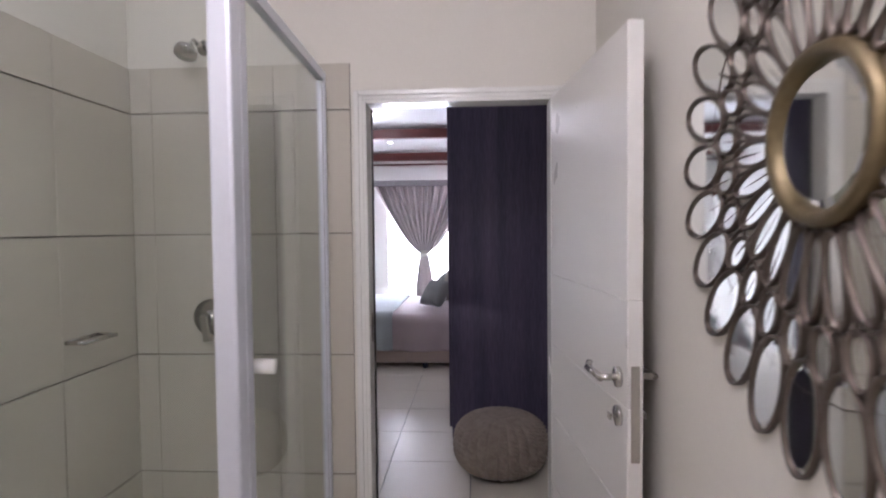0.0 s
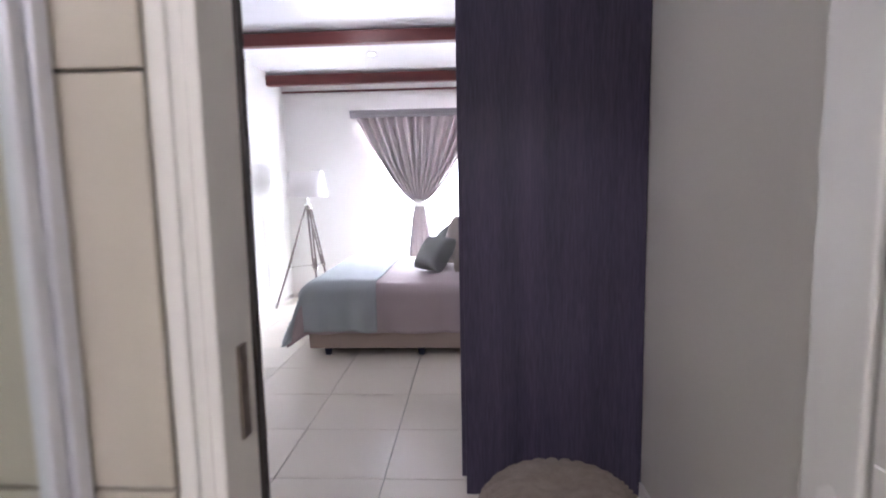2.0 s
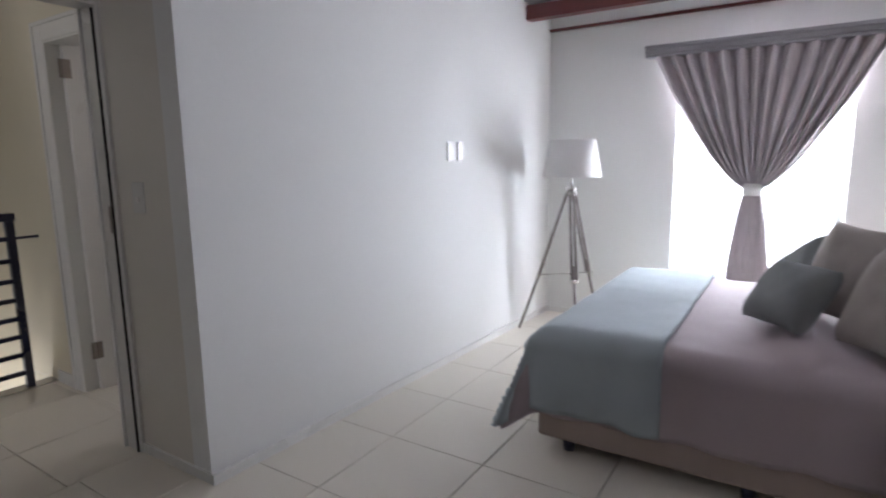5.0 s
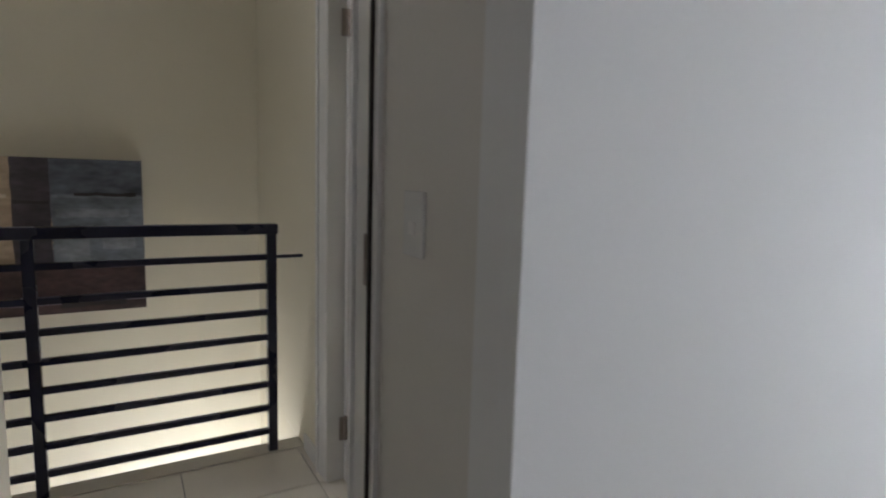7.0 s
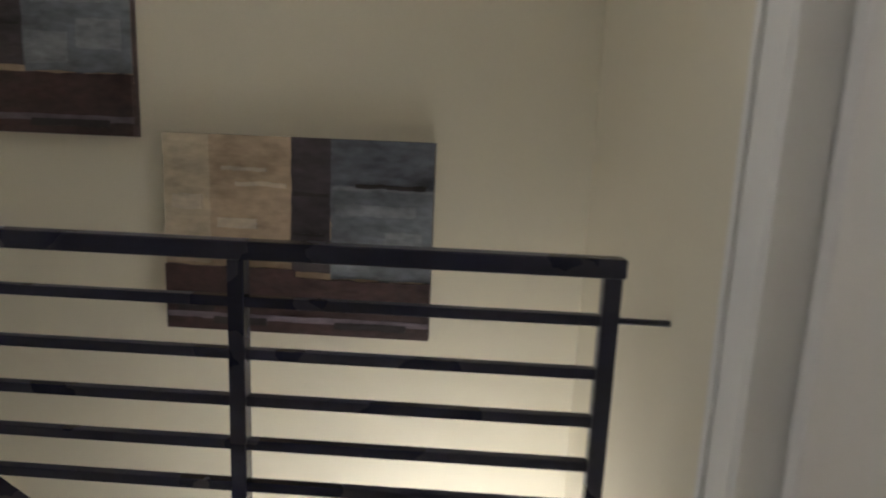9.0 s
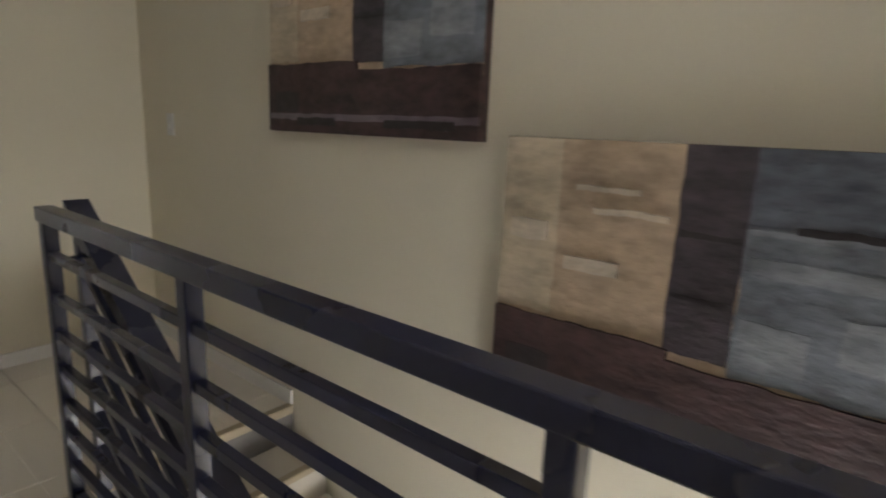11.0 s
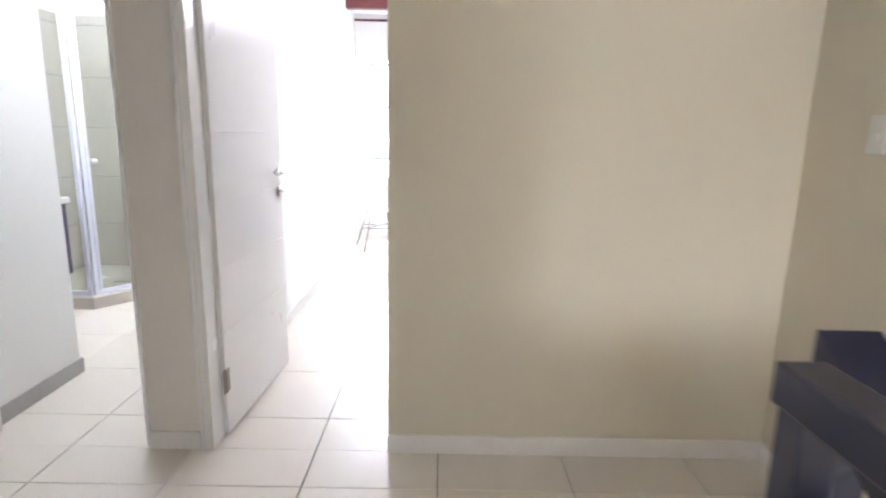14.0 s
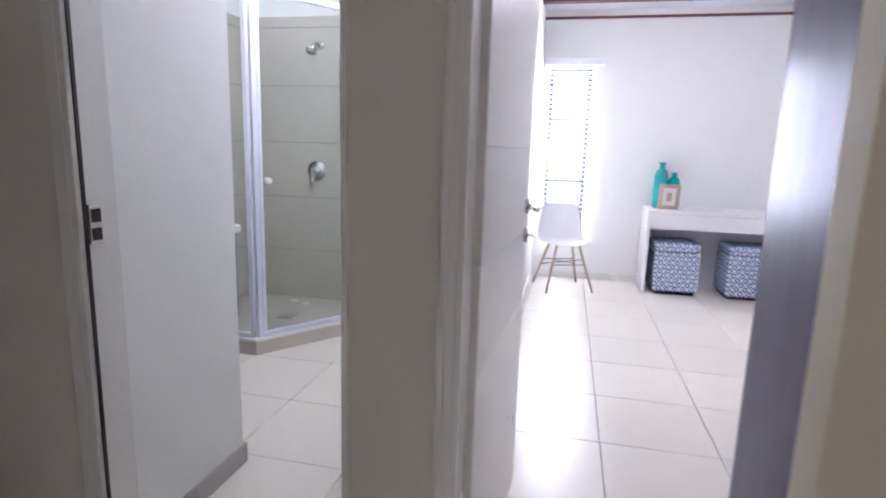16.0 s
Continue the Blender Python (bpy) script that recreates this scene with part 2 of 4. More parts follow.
boxes("wall_stair_side", [((RX - 0.07, 1.7, -3), (RX - 0.06, LN, -0.3)), ((PX, 1.69, -3), (RX - 0.07, 1.7, -0.3))], M_WHITE_WALL, kind="structure")
boxes("floor_below", [((PX - 0.1, 1.5, -3.1), (RX + 0.2, LN + 0.2, -3.0))], M_WHITE_WALL, kind="structure")
# room behind the landing's north door
wall("wall_third_room_west", (-4.5, LN + 0.11), (-4.4, 7.5), z1=TOP)
wall("wall_third_room_east", (-2.6, LN + 0.11), (-2.42, 7.6), z1=TOP)
wall("wall_third_room_far", (-4.5, 7.4), (-2.4, 7.5), z1=TOP)
# second bedroom
wall("wall_second_bedroom_far", (PX, FY - 0.2), (-2.6, FY), [(-3.19, -2.78, 0.5, 2.09)], mat=M_WHITE_WALL, z1=TOP)
wall("wall_second_bedroom_west", (PX - 0.12, FY - 0.2), (PX, SY - 0.12), mat=M_WHITE_WALL, z1=TOP)
wall("wall_second_bedroom_east", (-2.71, FY), (-2.56, SY - 0.11), mat=M_WHITE_WALL, z1=TOP)
# second bathroom
wall("wall_bathroom_side", (-1.83, -0.42), (-1.70, SY - 0.11), mat=M_WHITE_WALL, z1=TOP)
wall("wall_bathroom_back", (-2.61, -2.72), (-0.4, -2.6), mat=M_WHITE_WALL, z1=TOP)
wall("wall_bathroom_east", (-0.5, -2.6), (-0.4, -0.72), mat=M_WHITE_WALL, z1=TOP)
wall("wall_bathroom_north", (-1.70, SY - 0.25), (EW - 0.12, SY - 0.12), mat=M_WHITE_WALL, z1=TOP)

# beams and the thin dark line high on the window walls
for i, y in enumerate((7.2, 6.02, 4.84, 3.66, 2.6)):
    zt = 2.445 + 0.093 * (WY - y)
    boxes("ceiling_beam", [((-2.22, y - 0.045, zt - 0.11), (EX, y + 0.045, zt - 0.004))], M_BEAM, bevel=0.004, kind="structure")
boxes("trim_window_wall", [((-2.06, WY - 0.03, 2.355), (EX, WY - 0.002, 2.375))], M_BEAM, kind="structure")
for y in (-3.75, -2.55, -1.35, -0.3):
    zt = 2.585 + 0.1 * (y - FY)
    boxes("ceiling_beam", [((PX, y - 0.045, zt - 0.11), (-2.71, y + 0.045, zt - 0.004))], M_BEAM, bevel=0.004, kind="structure")
boxes("trim_second_bedroom", [((PX, FY + 0.002, 2.52), (-2.71, FY + 0.03, 2.54))], M_BEAM, kind="structure")
boxes("ceiling_beam", [((-4.4, 5.2, 2.3), (-2.62, 5.4, 2.5))], M_BEAM, bevel=0.004, kind="structure")

# skirtings
SK = M_TRIM
boxes("baseboard", [((PX, SY, 0), (SX + 0.002, SY + 0.012, 0.075)), ((PX, SY, 0), (PX + 0.012, 1.70, 0.075)), ((-2.773, SY, 0), (-2.572, SY + 0.012, 0.075)),
                    ((-2.37, NY - 0.01, 0), (-2.215, NY, 0.045)), ((DX, NY - 0.01, 0), (-2.36, NY, 0.045)),
                    ((DX - 0.13, 2.2, 0), (DX - 0.12, 3.56, 0.075)), ((RX + 0.05, LN - 0.012, 0), (-3.832, LN, 0.075))], SK, kind="structure")
prism("baseboard", [(-2.225, NY - 0.01), (-2.06, WY), (-2.05, WY), (-2.213, NY - 0.01)], 0, 0.045, SK)
boxes("baseboard", [((-2.05, WY - 0.012, 0), (EX, WY, 0.045)), ((EX - 0.012, BY + BT, 0), (EX, 3.47, 0.06)), ((-2.722, FY + 0.3, 0), (-2.71, SY - 0.5, 0.07)),
                    ((-3.78, FY, 0), (-2.72, FY + 0.012, 0.07))], SK, kind="structure")
M_SKTILE = material("grey_skirting_tile", (0.36, 0.34, 0.32), 0.3, var=0.06)
boxes("baseboard_bathroom", [((-1.842, -0.43, 0), (-1.83, -0.12, 0.08)), ((-1.842, -0.117, 0), (-1.83, SY - 0.12, 0.08)), ((-1.842, -0.432, 0), (-1.70, -0.42, 0.08))], M_SKTILE, bevel=0.002, kind="structure")


# ---- doors ----
M_STRIP = material("dark_strip", (0.03, 0.024, 0.02), 0.5, var=0.2)
M_HINGE = material("hinge_steel", (0.28, 0.24, 0.21), 0.35, 0.8, var=0.15)


def door_frame(name, w, depth, m, face=0.07, h=2.03):
    """Steel frame of an opening w wide along x, wall from y=0 to y=depth."""
    parts = []
    for y0, y1 in ((-0.014, 0.0), (depth, depth + 0.014)):
        parts += [((-face, y0, 0), (0.0, y1, h + face)), ((w, y0, 0), (w + face, y1, h + face)), ((0.0, y0, h), (w, y1, h + face))]
        y = y0 if y0 < 0 else y1
        e = -0.01 if y0 < 0 else 0.01
        parts += [((-face, min(y, y + e), 0), (-face + 0.02, max(y, y + e), h + face)), ((w + face - 0.02, min(y, y + e), 0), (w + face, max(y, y + e), h + face)),
                  ((-face + 0.02, min(y, y + e), h + face - 0.02), (w + face - 0.02, max(y, y + e), h + face))]
    parts += [((-0.002, -0.012, 0), (0.014, depth + 0.012, h)), ((w - 0.014, -0.012, 0), (w + 0.002, depth + 0.012, h)), ((0.014, -0.012, h - 0.014), (w - 0.014, depth + 0.012, h))]
    return boxes(name, parts, M_TRIM, bevel=0.003, m=m, kind="structure")


def door_leaf(label, m, w=0.81, h=2.015, grooves=True, flip=1, hz=1.04):
    """A leaf from its hinge edge at x=0 along +x, 40 mm thick, levers on both faces."""
    d = thing("door", label, "door", m=m)
    zs = [0.0] + ([0.45, 0.72, 0.99, 1.26] if grooves else []) + [h - 0.008]
    bm = bmesh.new()
    for a, b in zip(zs, zs[1:]):
        add_box(bm, (0, -0.02, 0.008 + a), (w, 0.02, 0.008 + b), 0.0025, 1)
    finish("leaf", bm, M_DOOR, d)
    for s in (-1, 1):
        bm = bmesh.new()
        hx, y = w - 0.055, 0.02 * s
        for z in (hz, hz - 0.1):
            add_rod(bm, (hx, y, z), (hx, y + 0.009 * s, z), 0.026, n=20)
        add_rod(bm, (hx, y, hz), (hx, y + 0.055 * s, hz), 0.009)
        add_rod(bm, (hx + 0.005, y + 0.05 * s, hz), (hx - 0.105, y + 0.05 * s, hz), 0.0095)
        add_rod(bm, (hx - 0.1, y + 0.05 * s, hz), (hx - 0.135, y + 0.036 * s, hz + 0.006), 0.0095)
        finish("handle", bm, M_CHROME, d, True)
        bm = bmesh.new()
        add_rod(bm, (hx, y, hz - 0.1), (hx, y + 0.025 * s, hz - 0.1), 0.006)
        add_box(bm, (hx - 0.013, y + 0.024 * s, hz - 0.108), (hx + 0.013, y + 0.028 * s, hz - 0.092), 0.001)
        finish("key", bm, M_CHROME, d)
    boxes("lock_plate", [((w, -0.011, hz - 0.2), (w + 0.003, 0.011, hz + 0.04))], M_CHROME, d)
    for z in (0.2, 1.8):
        bm = bmesh.new()
        add_rod(bm, (-0.005, -0.022 * flip, z), (-0.005, -0.022 * flip, z + 0.1), 0.008)
        add_box(bm, (-0.03, -0.024 * flip, z), (0.03, -0.021 * flip, z + 0.1), 0.001)
        finish("hinge", bm, M_HINGE, d)
    return d


def strike(m):
    boxes("strike_plate", [((-0.011, -0.002, -0.06), (0.011, 0.003, 0.06)), ((-0.006, 0.003, 0.005), (0.006, 0.0036, 0.04))], M_HINGE, bevel=0.001, m=m,
          label="brushed steel strike plate on the door frame", category="strike plate")


door_frame("door_frame_1", BX1 - BX0, BT, pose(BX0, BY, 0), face=0.035, h=1.955)
door_leaf("open white panelled door with a steel lever handle", pose(BX1 + 0.008, BY - 0.025, 0, 0, 0, -84.5), w=0.785, h=1.945, flip=-1, hz=1.065)
strike(pose(BX0 + 0.016, BY + 0.045, 1.05, 0, 0, -90))
# thin dark line down the jamb
boxes("trim_rebate", [((BX0 + 0.014, BY + 0.085, 0), (BX0 + 0.02, BY + 0.1, 1.94))], M_STRIP, kind="structure")
boxes("door_frame_2", [((DX - 0.122, 4.342, 0), (DX + 0.001, 4.356, 1.99)), ((DX - 0.122, 3.639, 0), (DX + 0.001, 3.653, 1.99)), ((DX - 0.122, 3.653, 1.976), (DX + 0.001, 4.342, 1.991)),
                       ((DX - 0.136, 3.58, 0), (DX - 0.122, 3.65, 2.05)), ((DX - 0.136, 4.33, 0), (DX - 0.122, 4.4, 2.05))], M_TRIM, bevel=0.003, kind="structure")
boxes("trim_rebate", [((DX - 0.030, 4.334, 0), (DX - 0.020, 4.3415, 1.97))], M_STRIP, kind="structure")
strike(pose(DX - 0.045, 4.339, 1.09, 0, 0, 180))
door_frame("door_frame_3", 0.73, 0.11, pose(-3.73, LN, 0), face=0.10, h=1.99)
door_leaf("open plain white door with steel hinges on the landing", pose(-3.69, LN + 0.06, 0, 0, 0, 84), w=0.70, h=1.98, grooves=False)
boxes("door_frame_4", [((-2.829, SY - 0.122, 0), (-2.813, SY + 0.012, 2.03)), ((-2.813, SY, 0), (-2.774, SY + 0.012, 2.07)), ((-2.813, SY - 0.122, 0), (-2.774, SY - 0.11, 2.07)),
                       ((SX, SY - 0.122, 2.014), (-2.829, SY + 0.012, 2.031)), ((-2.794, SY + 0.012, 0), (-2.779, SY + 0.02, 2.07))], M_TRIM, bevel=0.003, kind="structure")
door_leaf("open glossy white door with a steel lever handle", pose(-2.828, SY - 0.10, 0, 0, 0, -93.5), w=0.76, hz=1.075, grooves=True, flip=1)
# steel frame of the second bathroom's doorway with its latch plate
boxes("door_frame_5", [((-1.875, SY - 0.11, 0), (-1.855, SY + 0.012, 2.06)), ((-1.855, SY, 0), (-1.815, SY + 0.012, 2.06)), ((-2.57, SY - 0.11, 0), (-2.555, SY + 0.012, 2.06)), ((-2.555, SY - 0.11, 2.03), (-1.875, SY + 0.012, 2.06))],
      M_TRIM, bevel=0.003, kind="structure")
boxes("trim_rebate", [((-1.879, SY - 0.012, 0), (-1.875, SY - 0.002, 2.03))], M_STRIP, kind="structure")
boxes("latch_plate", [((-1.884, SY - 0.05, 1.0), (-1.876, SY - 0.014, 1.1))], M_CHROME, bevel=0.002, label="steel latch plate on the bathroom door frame", category="latch plate")
boxes("latch_keep", [((-1.887, SY - 0.045, 1.055), (-1.8845, SY - 0.02, 1.088)), ((-1.887, SY - 0.045, 1.01), (-1.8845, SY - 0.02, 1.04))], M_STRIP, bpy.data.objects["latch_plate"])


# ---- switches ----
def switch(label, m, w=0.075, h=0.12, n=1):
    t = thing("light_switch", label, "switch", m=m)
    boxes("plate", [((-w / 2, -0.008, -h / 2), (w / 2, 0, h / 2))], M_TRIM, t, bevel=0.003)
    for i in range(n):
        boxes("rocker", [((-0.012, -0.012, -0.02 + i * 0.03), (0.012, -0.008, 0.005 + i * 0.03))], M_DOOR, t, bevel=0.001)


switch("white plastic light switch on the wall", pose(-2.58, NY, 1.19), w=0.085, h=0.13)
for y in (6.13, 6.24):
    switch("white plastic wall switch beside the lamp", pose(-2.24 + (y - NY) * 0.0556 + 0.001, y, 1.385, 0, 0, 86.8), w=0.07)
switch("white light switch on the landing wall", pose(PX, 0.62, 1.3, 0, 0, 90), w=0.075)


# ---- wardrobes ----
def wardrobe(label, x0, x1, y0, y1, h, doors_axis, doors_at):
    w = thing("wardrobe", label, "wardrobe", m=pose((x0 + x1) / 2, (y0 + y1) / 2, 0))
    hx, hy = (x1 - x0) / 2, (y1 - y0) / 2
    boxes("body", [((-hx, -hy, 0.0), (hx, hy, h))], M_DARKWOOD, w, bevel=0.003)
    n = 2
    for i in range(n):
        if doors_axis == 'x':
            s = 1 if doors_at > 0 else -1
            a, b = -hy + 2 * hy * i / n + 0.003, -hy + 2 * hy * (i + 1) / n - 0.003
            boxes("door", [((s * hx, a, 0.08), (s * (hx + 0.018), b, h - 0.01))], M_DARKWOOD, w, bevel=0.002)
        else:
            s = 1 if doors_at > 0 else -1
            a, b = -hx + 2 * hx * i / n + 0.003, -hx + 2 * hx * (i + 1) / n - 0.003
            boxes("door", [((a, s * hy, 0.08), (b, s * (hy + 0.018), h - 0.01))], M_DARKWOOD, w, bevel=0.002)
    return w


wardrobe("tall dark wood wardrobe beside the bedroom wall", 0.035, EX - 0.004, 3.455, 4.5, 2.45, 'x', -1)
wardrobe("dark wood cupboard behind the en-suite wall", -1.6, -0.51, BY + BT + 0.018, 2.69, 2.45, 'y', 1)
wardrobe("dark wood wardrobe in the second bedroom", PX + 0.01, -3.555, -0.24, SY - 0.115, 2.4, 'y', -1)

# ---- pouf ----
M_KNIT = material("grey_knitted_wool", (0.29, 0.24, 0.2), 0.95, var=0.25, scale=20, fine=250, bump=0.5)


def pouf(m):
    """A knitted pouf: flattened ball whose ribs carry rows of plaited stitches."""
    bm = bmesh.new()
    ribs, rows, per = 26, 120, 10
    grid = []
    for j in range(rows + 1):
        v = j / rows
        th = math.pi * v
        line = []
        for i in range(ribs * per):
            u = i / (ribs * per)
            k = (u * ribs) % 1.0
            rib = abs(math.sin(math.pi * k)) ** 0.6
            st = math.cos(2 * math.pi * (v * 22 + (0.5 if k < 0.5 else -0.5) * abs(k - 0.5) * 2.2)) * 0.5 + 0.5
            r = 0.28 * (math.sin(th) ** 0.62 if 0 < v < 1 else 0) * (1 - 0.075 * (1 - rib)) + (0.02 * rib * (0.25 + 0.75 * st)) * math.sin(th)
            z = 0.2 + 0.195 * math.copysign(abs(math.cos(th)) ** 0.8, math.cos(th)) - 0.03 * math.exp(-(math.sin(th) / 0.12) ** 2) * (1 if v < 0.5 else 0)
            a = 2 * math.pi * u
            line.append(bm.verts.new((r * math.cos(a), r * math.sin(a), z)))
        grid.append(line)
    n = ribs * per
    for j in range(rows):
        for i in range(n):
            bm.faces.new((grid[j][i], grid[j][(i + 1) % n], grid[j + 1][(i + 1) % n], grid[j + 1][i]))
    bmesh.ops.remove_doubles(bm, verts=bm.verts, dist=1e-5)
    bmesh.ops.translate(bm, verts=bm.verts, vec=(0, 0, -min(v.co.z for v in bm.verts)))
    return tagged(finish("pouf", bm, M_KNIT, smooth=True, m=m), "round grey-brown chunky knitted pouf on the tiled floor", "pouf")


pouf(pose(0.345, 2.95, 0) @ Matrix.Diagonal((0.96, 0.96, 0.9, 1)))

# ---- en-suite: shower, mirror ----
def shower_cabin(label, m, panels, top, kerb=0.0, knob=None):
    """Framed glass panels between plan points; the last number of each is 1 for a door."""
    s = thing("shower_enclosure", label, "shower", m=m)
    for (xa, ya), (xb, yb), is_door in panels:
        a, b = Vector((xa, ya, 0)), Vector((xb, yb, 0))
        d = (b - a).normalized()
        ln = (b - a).length
        turn = Matrix.Translation(a) @ Matrix.Rotation(math.atan2(d.y, d.x), 4, 'Z')
        fw = 0.028
        parts = [((0, -0.015, kerb), (fw, 0.015, top)), ((ln - fw, -0.015, kerb), (ln, 0.015, top)), ((fw, -0.015, top - 0.035), (ln - fw, 0.015, top)), ((fw, -0.015, kerb), (ln - fw, 0.015, kerb + 0.03))]
        if is_door:
            parts += [((fw + 0.004, -0.01, kerb + 0.034), (fw + 0.026, 0.01, top - 0.04)), ((ln - fw - 0.026, -0.01, kerb + 0.034), (ln - fw - 0.004, 0.01, top - 0.04))]
        bm = bmesh.new()
        for p, q in parts:
            add_box(bm, p, q, 0.003)
        finish("frame", bm, M_ALU, s, m=turn)
        g = boxes("glass_pane", [((fw, -0.003, kerb + 0.03), (ln - fw, 0.003, top - 0.035))], M_GLASS, s, m=turn)
        g.visible_shadow = False
    if knob:
        rods("knob", [((knob[0], knob[1], knob[2]), (knob[0] + knob[3] * 0.05, knob[1] + knob[4] * 0.05, knob[2]), 0.019)], M_TRIM, s, n=20)
    return s


cab = shower_cabin("aluminium framed glass shower enclosure with a door", pose(0, 0, 0), [((-0.352, 0.96), (-0.392, BY - 0.02), 1), ((EW + 0.015, 0.935), (-0.37, 0.935), 0)], 2.06, 0.02, (-0.348, 1.03, 1.11, 1, 0))
boxes("corner_post", [((-0.39, 0.90, 0), (-0.335, 0.958, 2.08))], M_ALU, cab, bevel=0.008)


def shower_head(label, wall_pt, d, drop=0.06):
    s = thing("shower_fitting", label, "shower head", m=pose(*wall_pt))
    d = Vector((d[0], d[1], 0))
    rods("arm", [((0, 0, 0), d * 0.012, 0.03), ((0, 0, 0), d * 0.09 + Vector((0, 0, 0.0)), 0.01), (d * 0.09, d * 0.13 + Vector((0, 0, -drop * 0.6)), 0.011)], M_CHROME, s)
    rods("rose", [(d * 0.13 + Vector((0, 0, -drop * 0.5)), d * 0.155 + Vector((0, 0, -drop)), 0.018, 0.042), (d * 0.155 + Vector((0, 0, -drop)), d * 0.16 + Vector((0, 0, -drop * 1.15)), 0.042, 0.04)], M_CHROME, s, n=20)
    return s


def shower_valve(label, wall_pt, d):
    s = thing("shower_valve", label, "mixer tap", m=pose(*wall_pt))
    d = Vector((d[0], d[1], 0))
    side = Vector((-d.y, d.x, 0))
    rods("plate", [(Vector((0, 0, 0)), d * 0.008, 0.075)], M_CHROME, s, n=32)
    rods("body", [(d * 0.008, d * 0.05, 0.032)], M_CHROME, s, n=20)
    bm = bmesh.new()
    add_box(bm, (-0.016, -0.016, -0.09), (0.016, 0.016, 0.02), 0.006)
    finish("lever", bm, M_CHROME, s, m=Matrix.Translation(d * 0.06) @ pose(0, 0, 0, 12))
    return s


shower_head("chrome shower head on a short arm", (-0.86, BY - 0.012, 2.17), (0, -1))
shower_valve("round chrome shower mixer on the tiles", (-0.86, BY - 0.012, 1.10), (0, -1))
sd = thing("soap_rail", "small chrome soap rail on the shower wall", "rail", m=pose(EW + 0.012, 1.545, 1.075))
rods("rail", [((0, -0.08, 0), (0, 0.08, 0), 0.008), ((0, -0.08, 0), (0.07, -0.08, 0), 0.007), ((0, 0.08, 0), (0.07, 0.08, 0), 0.007), ((0.07, -0.08, 0), (0.07, 0.08, 0), 0.007)], M_CHROME, sd)

M_RIM = material("bronze_rim", (0.13, 0.105, 0.085), 0.45, 0.7, var=0.3, bump=0.04)


def ring_mesh(name, a, b, w, depth, mats, seg=28):
    """An oval mirror lens with a raised rim: half axes a (along x) and b (along y), facing +z."""
    bm = bmesh.new()
    rings = []
    for k, (f, z) in enumerate(((0.0, depth * 0.6), (0.5, depth * 0.6), (0.86, depth * 0.6), (1.0, depth * 0.45))):
        rings.append([bm.verts.new((0, 0, z))] if f == 0 else [bm.verts.new(((a - w) * f * math.cos(2 * math.pi * i / seg), (b - w) * f * math.sin(2 * math.pi * i / seg), z)) for i in range(seg)])
    for i in range(seg):
        j = (i + 1) % seg
        bm.faces.new((rings[0][0], rings[1][i], rings[1][j]))
        for k in (1, 2):
            bm.faces.new((rings[k][i], rings[k + 1][i], rings[k + 1][j], rings[k][j]))
    prof = ((-w, depth * 0.45), (-w * 0.8, depth), (-w * 0.2, depth), (0, depth * 0.6), (0, 0))
    rim = [[bm.verts.new(((a + o) * math.cos(2 * math.pi * i / seg), (b + o) * math.sin(2 * math.pi * i / seg), z)) for i in range(seg)] for o, z in prof]
    for k in range(len(prof) - 1):
        for i in range(seg):
            j = (i + 1) % seg
            f = bm.faces.new((rim[k][i], rim[k][j], rim[k + 1][j], rim[k + 1][i]))
            f.material_index = 1
    for f in bm.faces:
        f.smooth = f.material_index == 1
    me = bpy.data.meshes.new(name)
    bmesh.ops.recalc_face_normals(bm, faces=bm.faces)
    bm.to_mesh(me)
    bm.free()
    for k in mats:
        me.materials.append(k)
    return me


def sunburst(m):
    t = thing("sunburst_mirror", "round wall mirror with a bronze frame of oval mirror petals", "mirror", m=m)
    c = new("centre_mirror", ring_mesh("centre_mirror", 0.14, 0.14, 0.026, 0.03, (M_MIRROR, M_BRASS), 64))
    c.parent = t
    n = 26
    for r, a, b, off in ((0.218, 0.078, 0.026, 0.5), (0.335, 0.047, 0.028, 0), (0.455, 0.103, 0.052, 0.5)):
        me = ring_mesh("petal", a, b, 0.0055, 0.014, (M_MIRROR, M_RIM))
        for i in range(n):
            g = 2 * math.pi * (i + off) / n
            p = new("petal", me)
            p.parent = t
            p.matrix_basis = Matrix.Translation((r * math.cos(g), r * math.sin(g), 0)) @ Matrix.Rotation(g, 4, 'Z') @ Matrix.Rotation(radians(random.uniform(-2, 2)), 4, 'Y')
    bm = bmesh.new()
    for i in range(n):
        g0, g1 = 2 * math.pi * (i + 0.5) / n, 2 * math.pi * i / n
        e = lambda r, g: (r * math.cos(g), r * math.sin(g), 0.005)
        add_rod(bm, e(0.13, g0), e(0.42, g0), 0.004, n=6)
        add_rod(bm, e(0.13, g1), e(0.40, g1), 0.004, n=6)
        add_rod(bm, e(0.405, g0), e(0.405, g0 + 2 * math.pi / n), 0.004, n=6)
        add_rod(bm, e(0.30, g0), e(0.30, g0 + 2 * math.pi / n), 0.004, n=6)
    finish("backing_frame", bm, M_RIM, t)
    return t


sunburst(Matrix.Translation((EE - 0.002, 0.45, 1.565)) @ Matrix.Diagonal((0.87, 0.87, 0.87, 1)) @ pose(0, 0, 0, 0, -90, 0))

# ---- bedroom: window, curtain ----
M_SKY = glow_material("bright_sky", (1.0, 1.0, 1.0), 5.0)
boxes("backdrop_sky", [((-6, WY + 3.0, -2), (6, WY + 3.02, 7))], M_SKY, kind="structure")
boxes("backdrop_sky", [((-8, FY - 3.02, -2), (3, FY - 3.0, 7))], M_SKY, kind="structure")
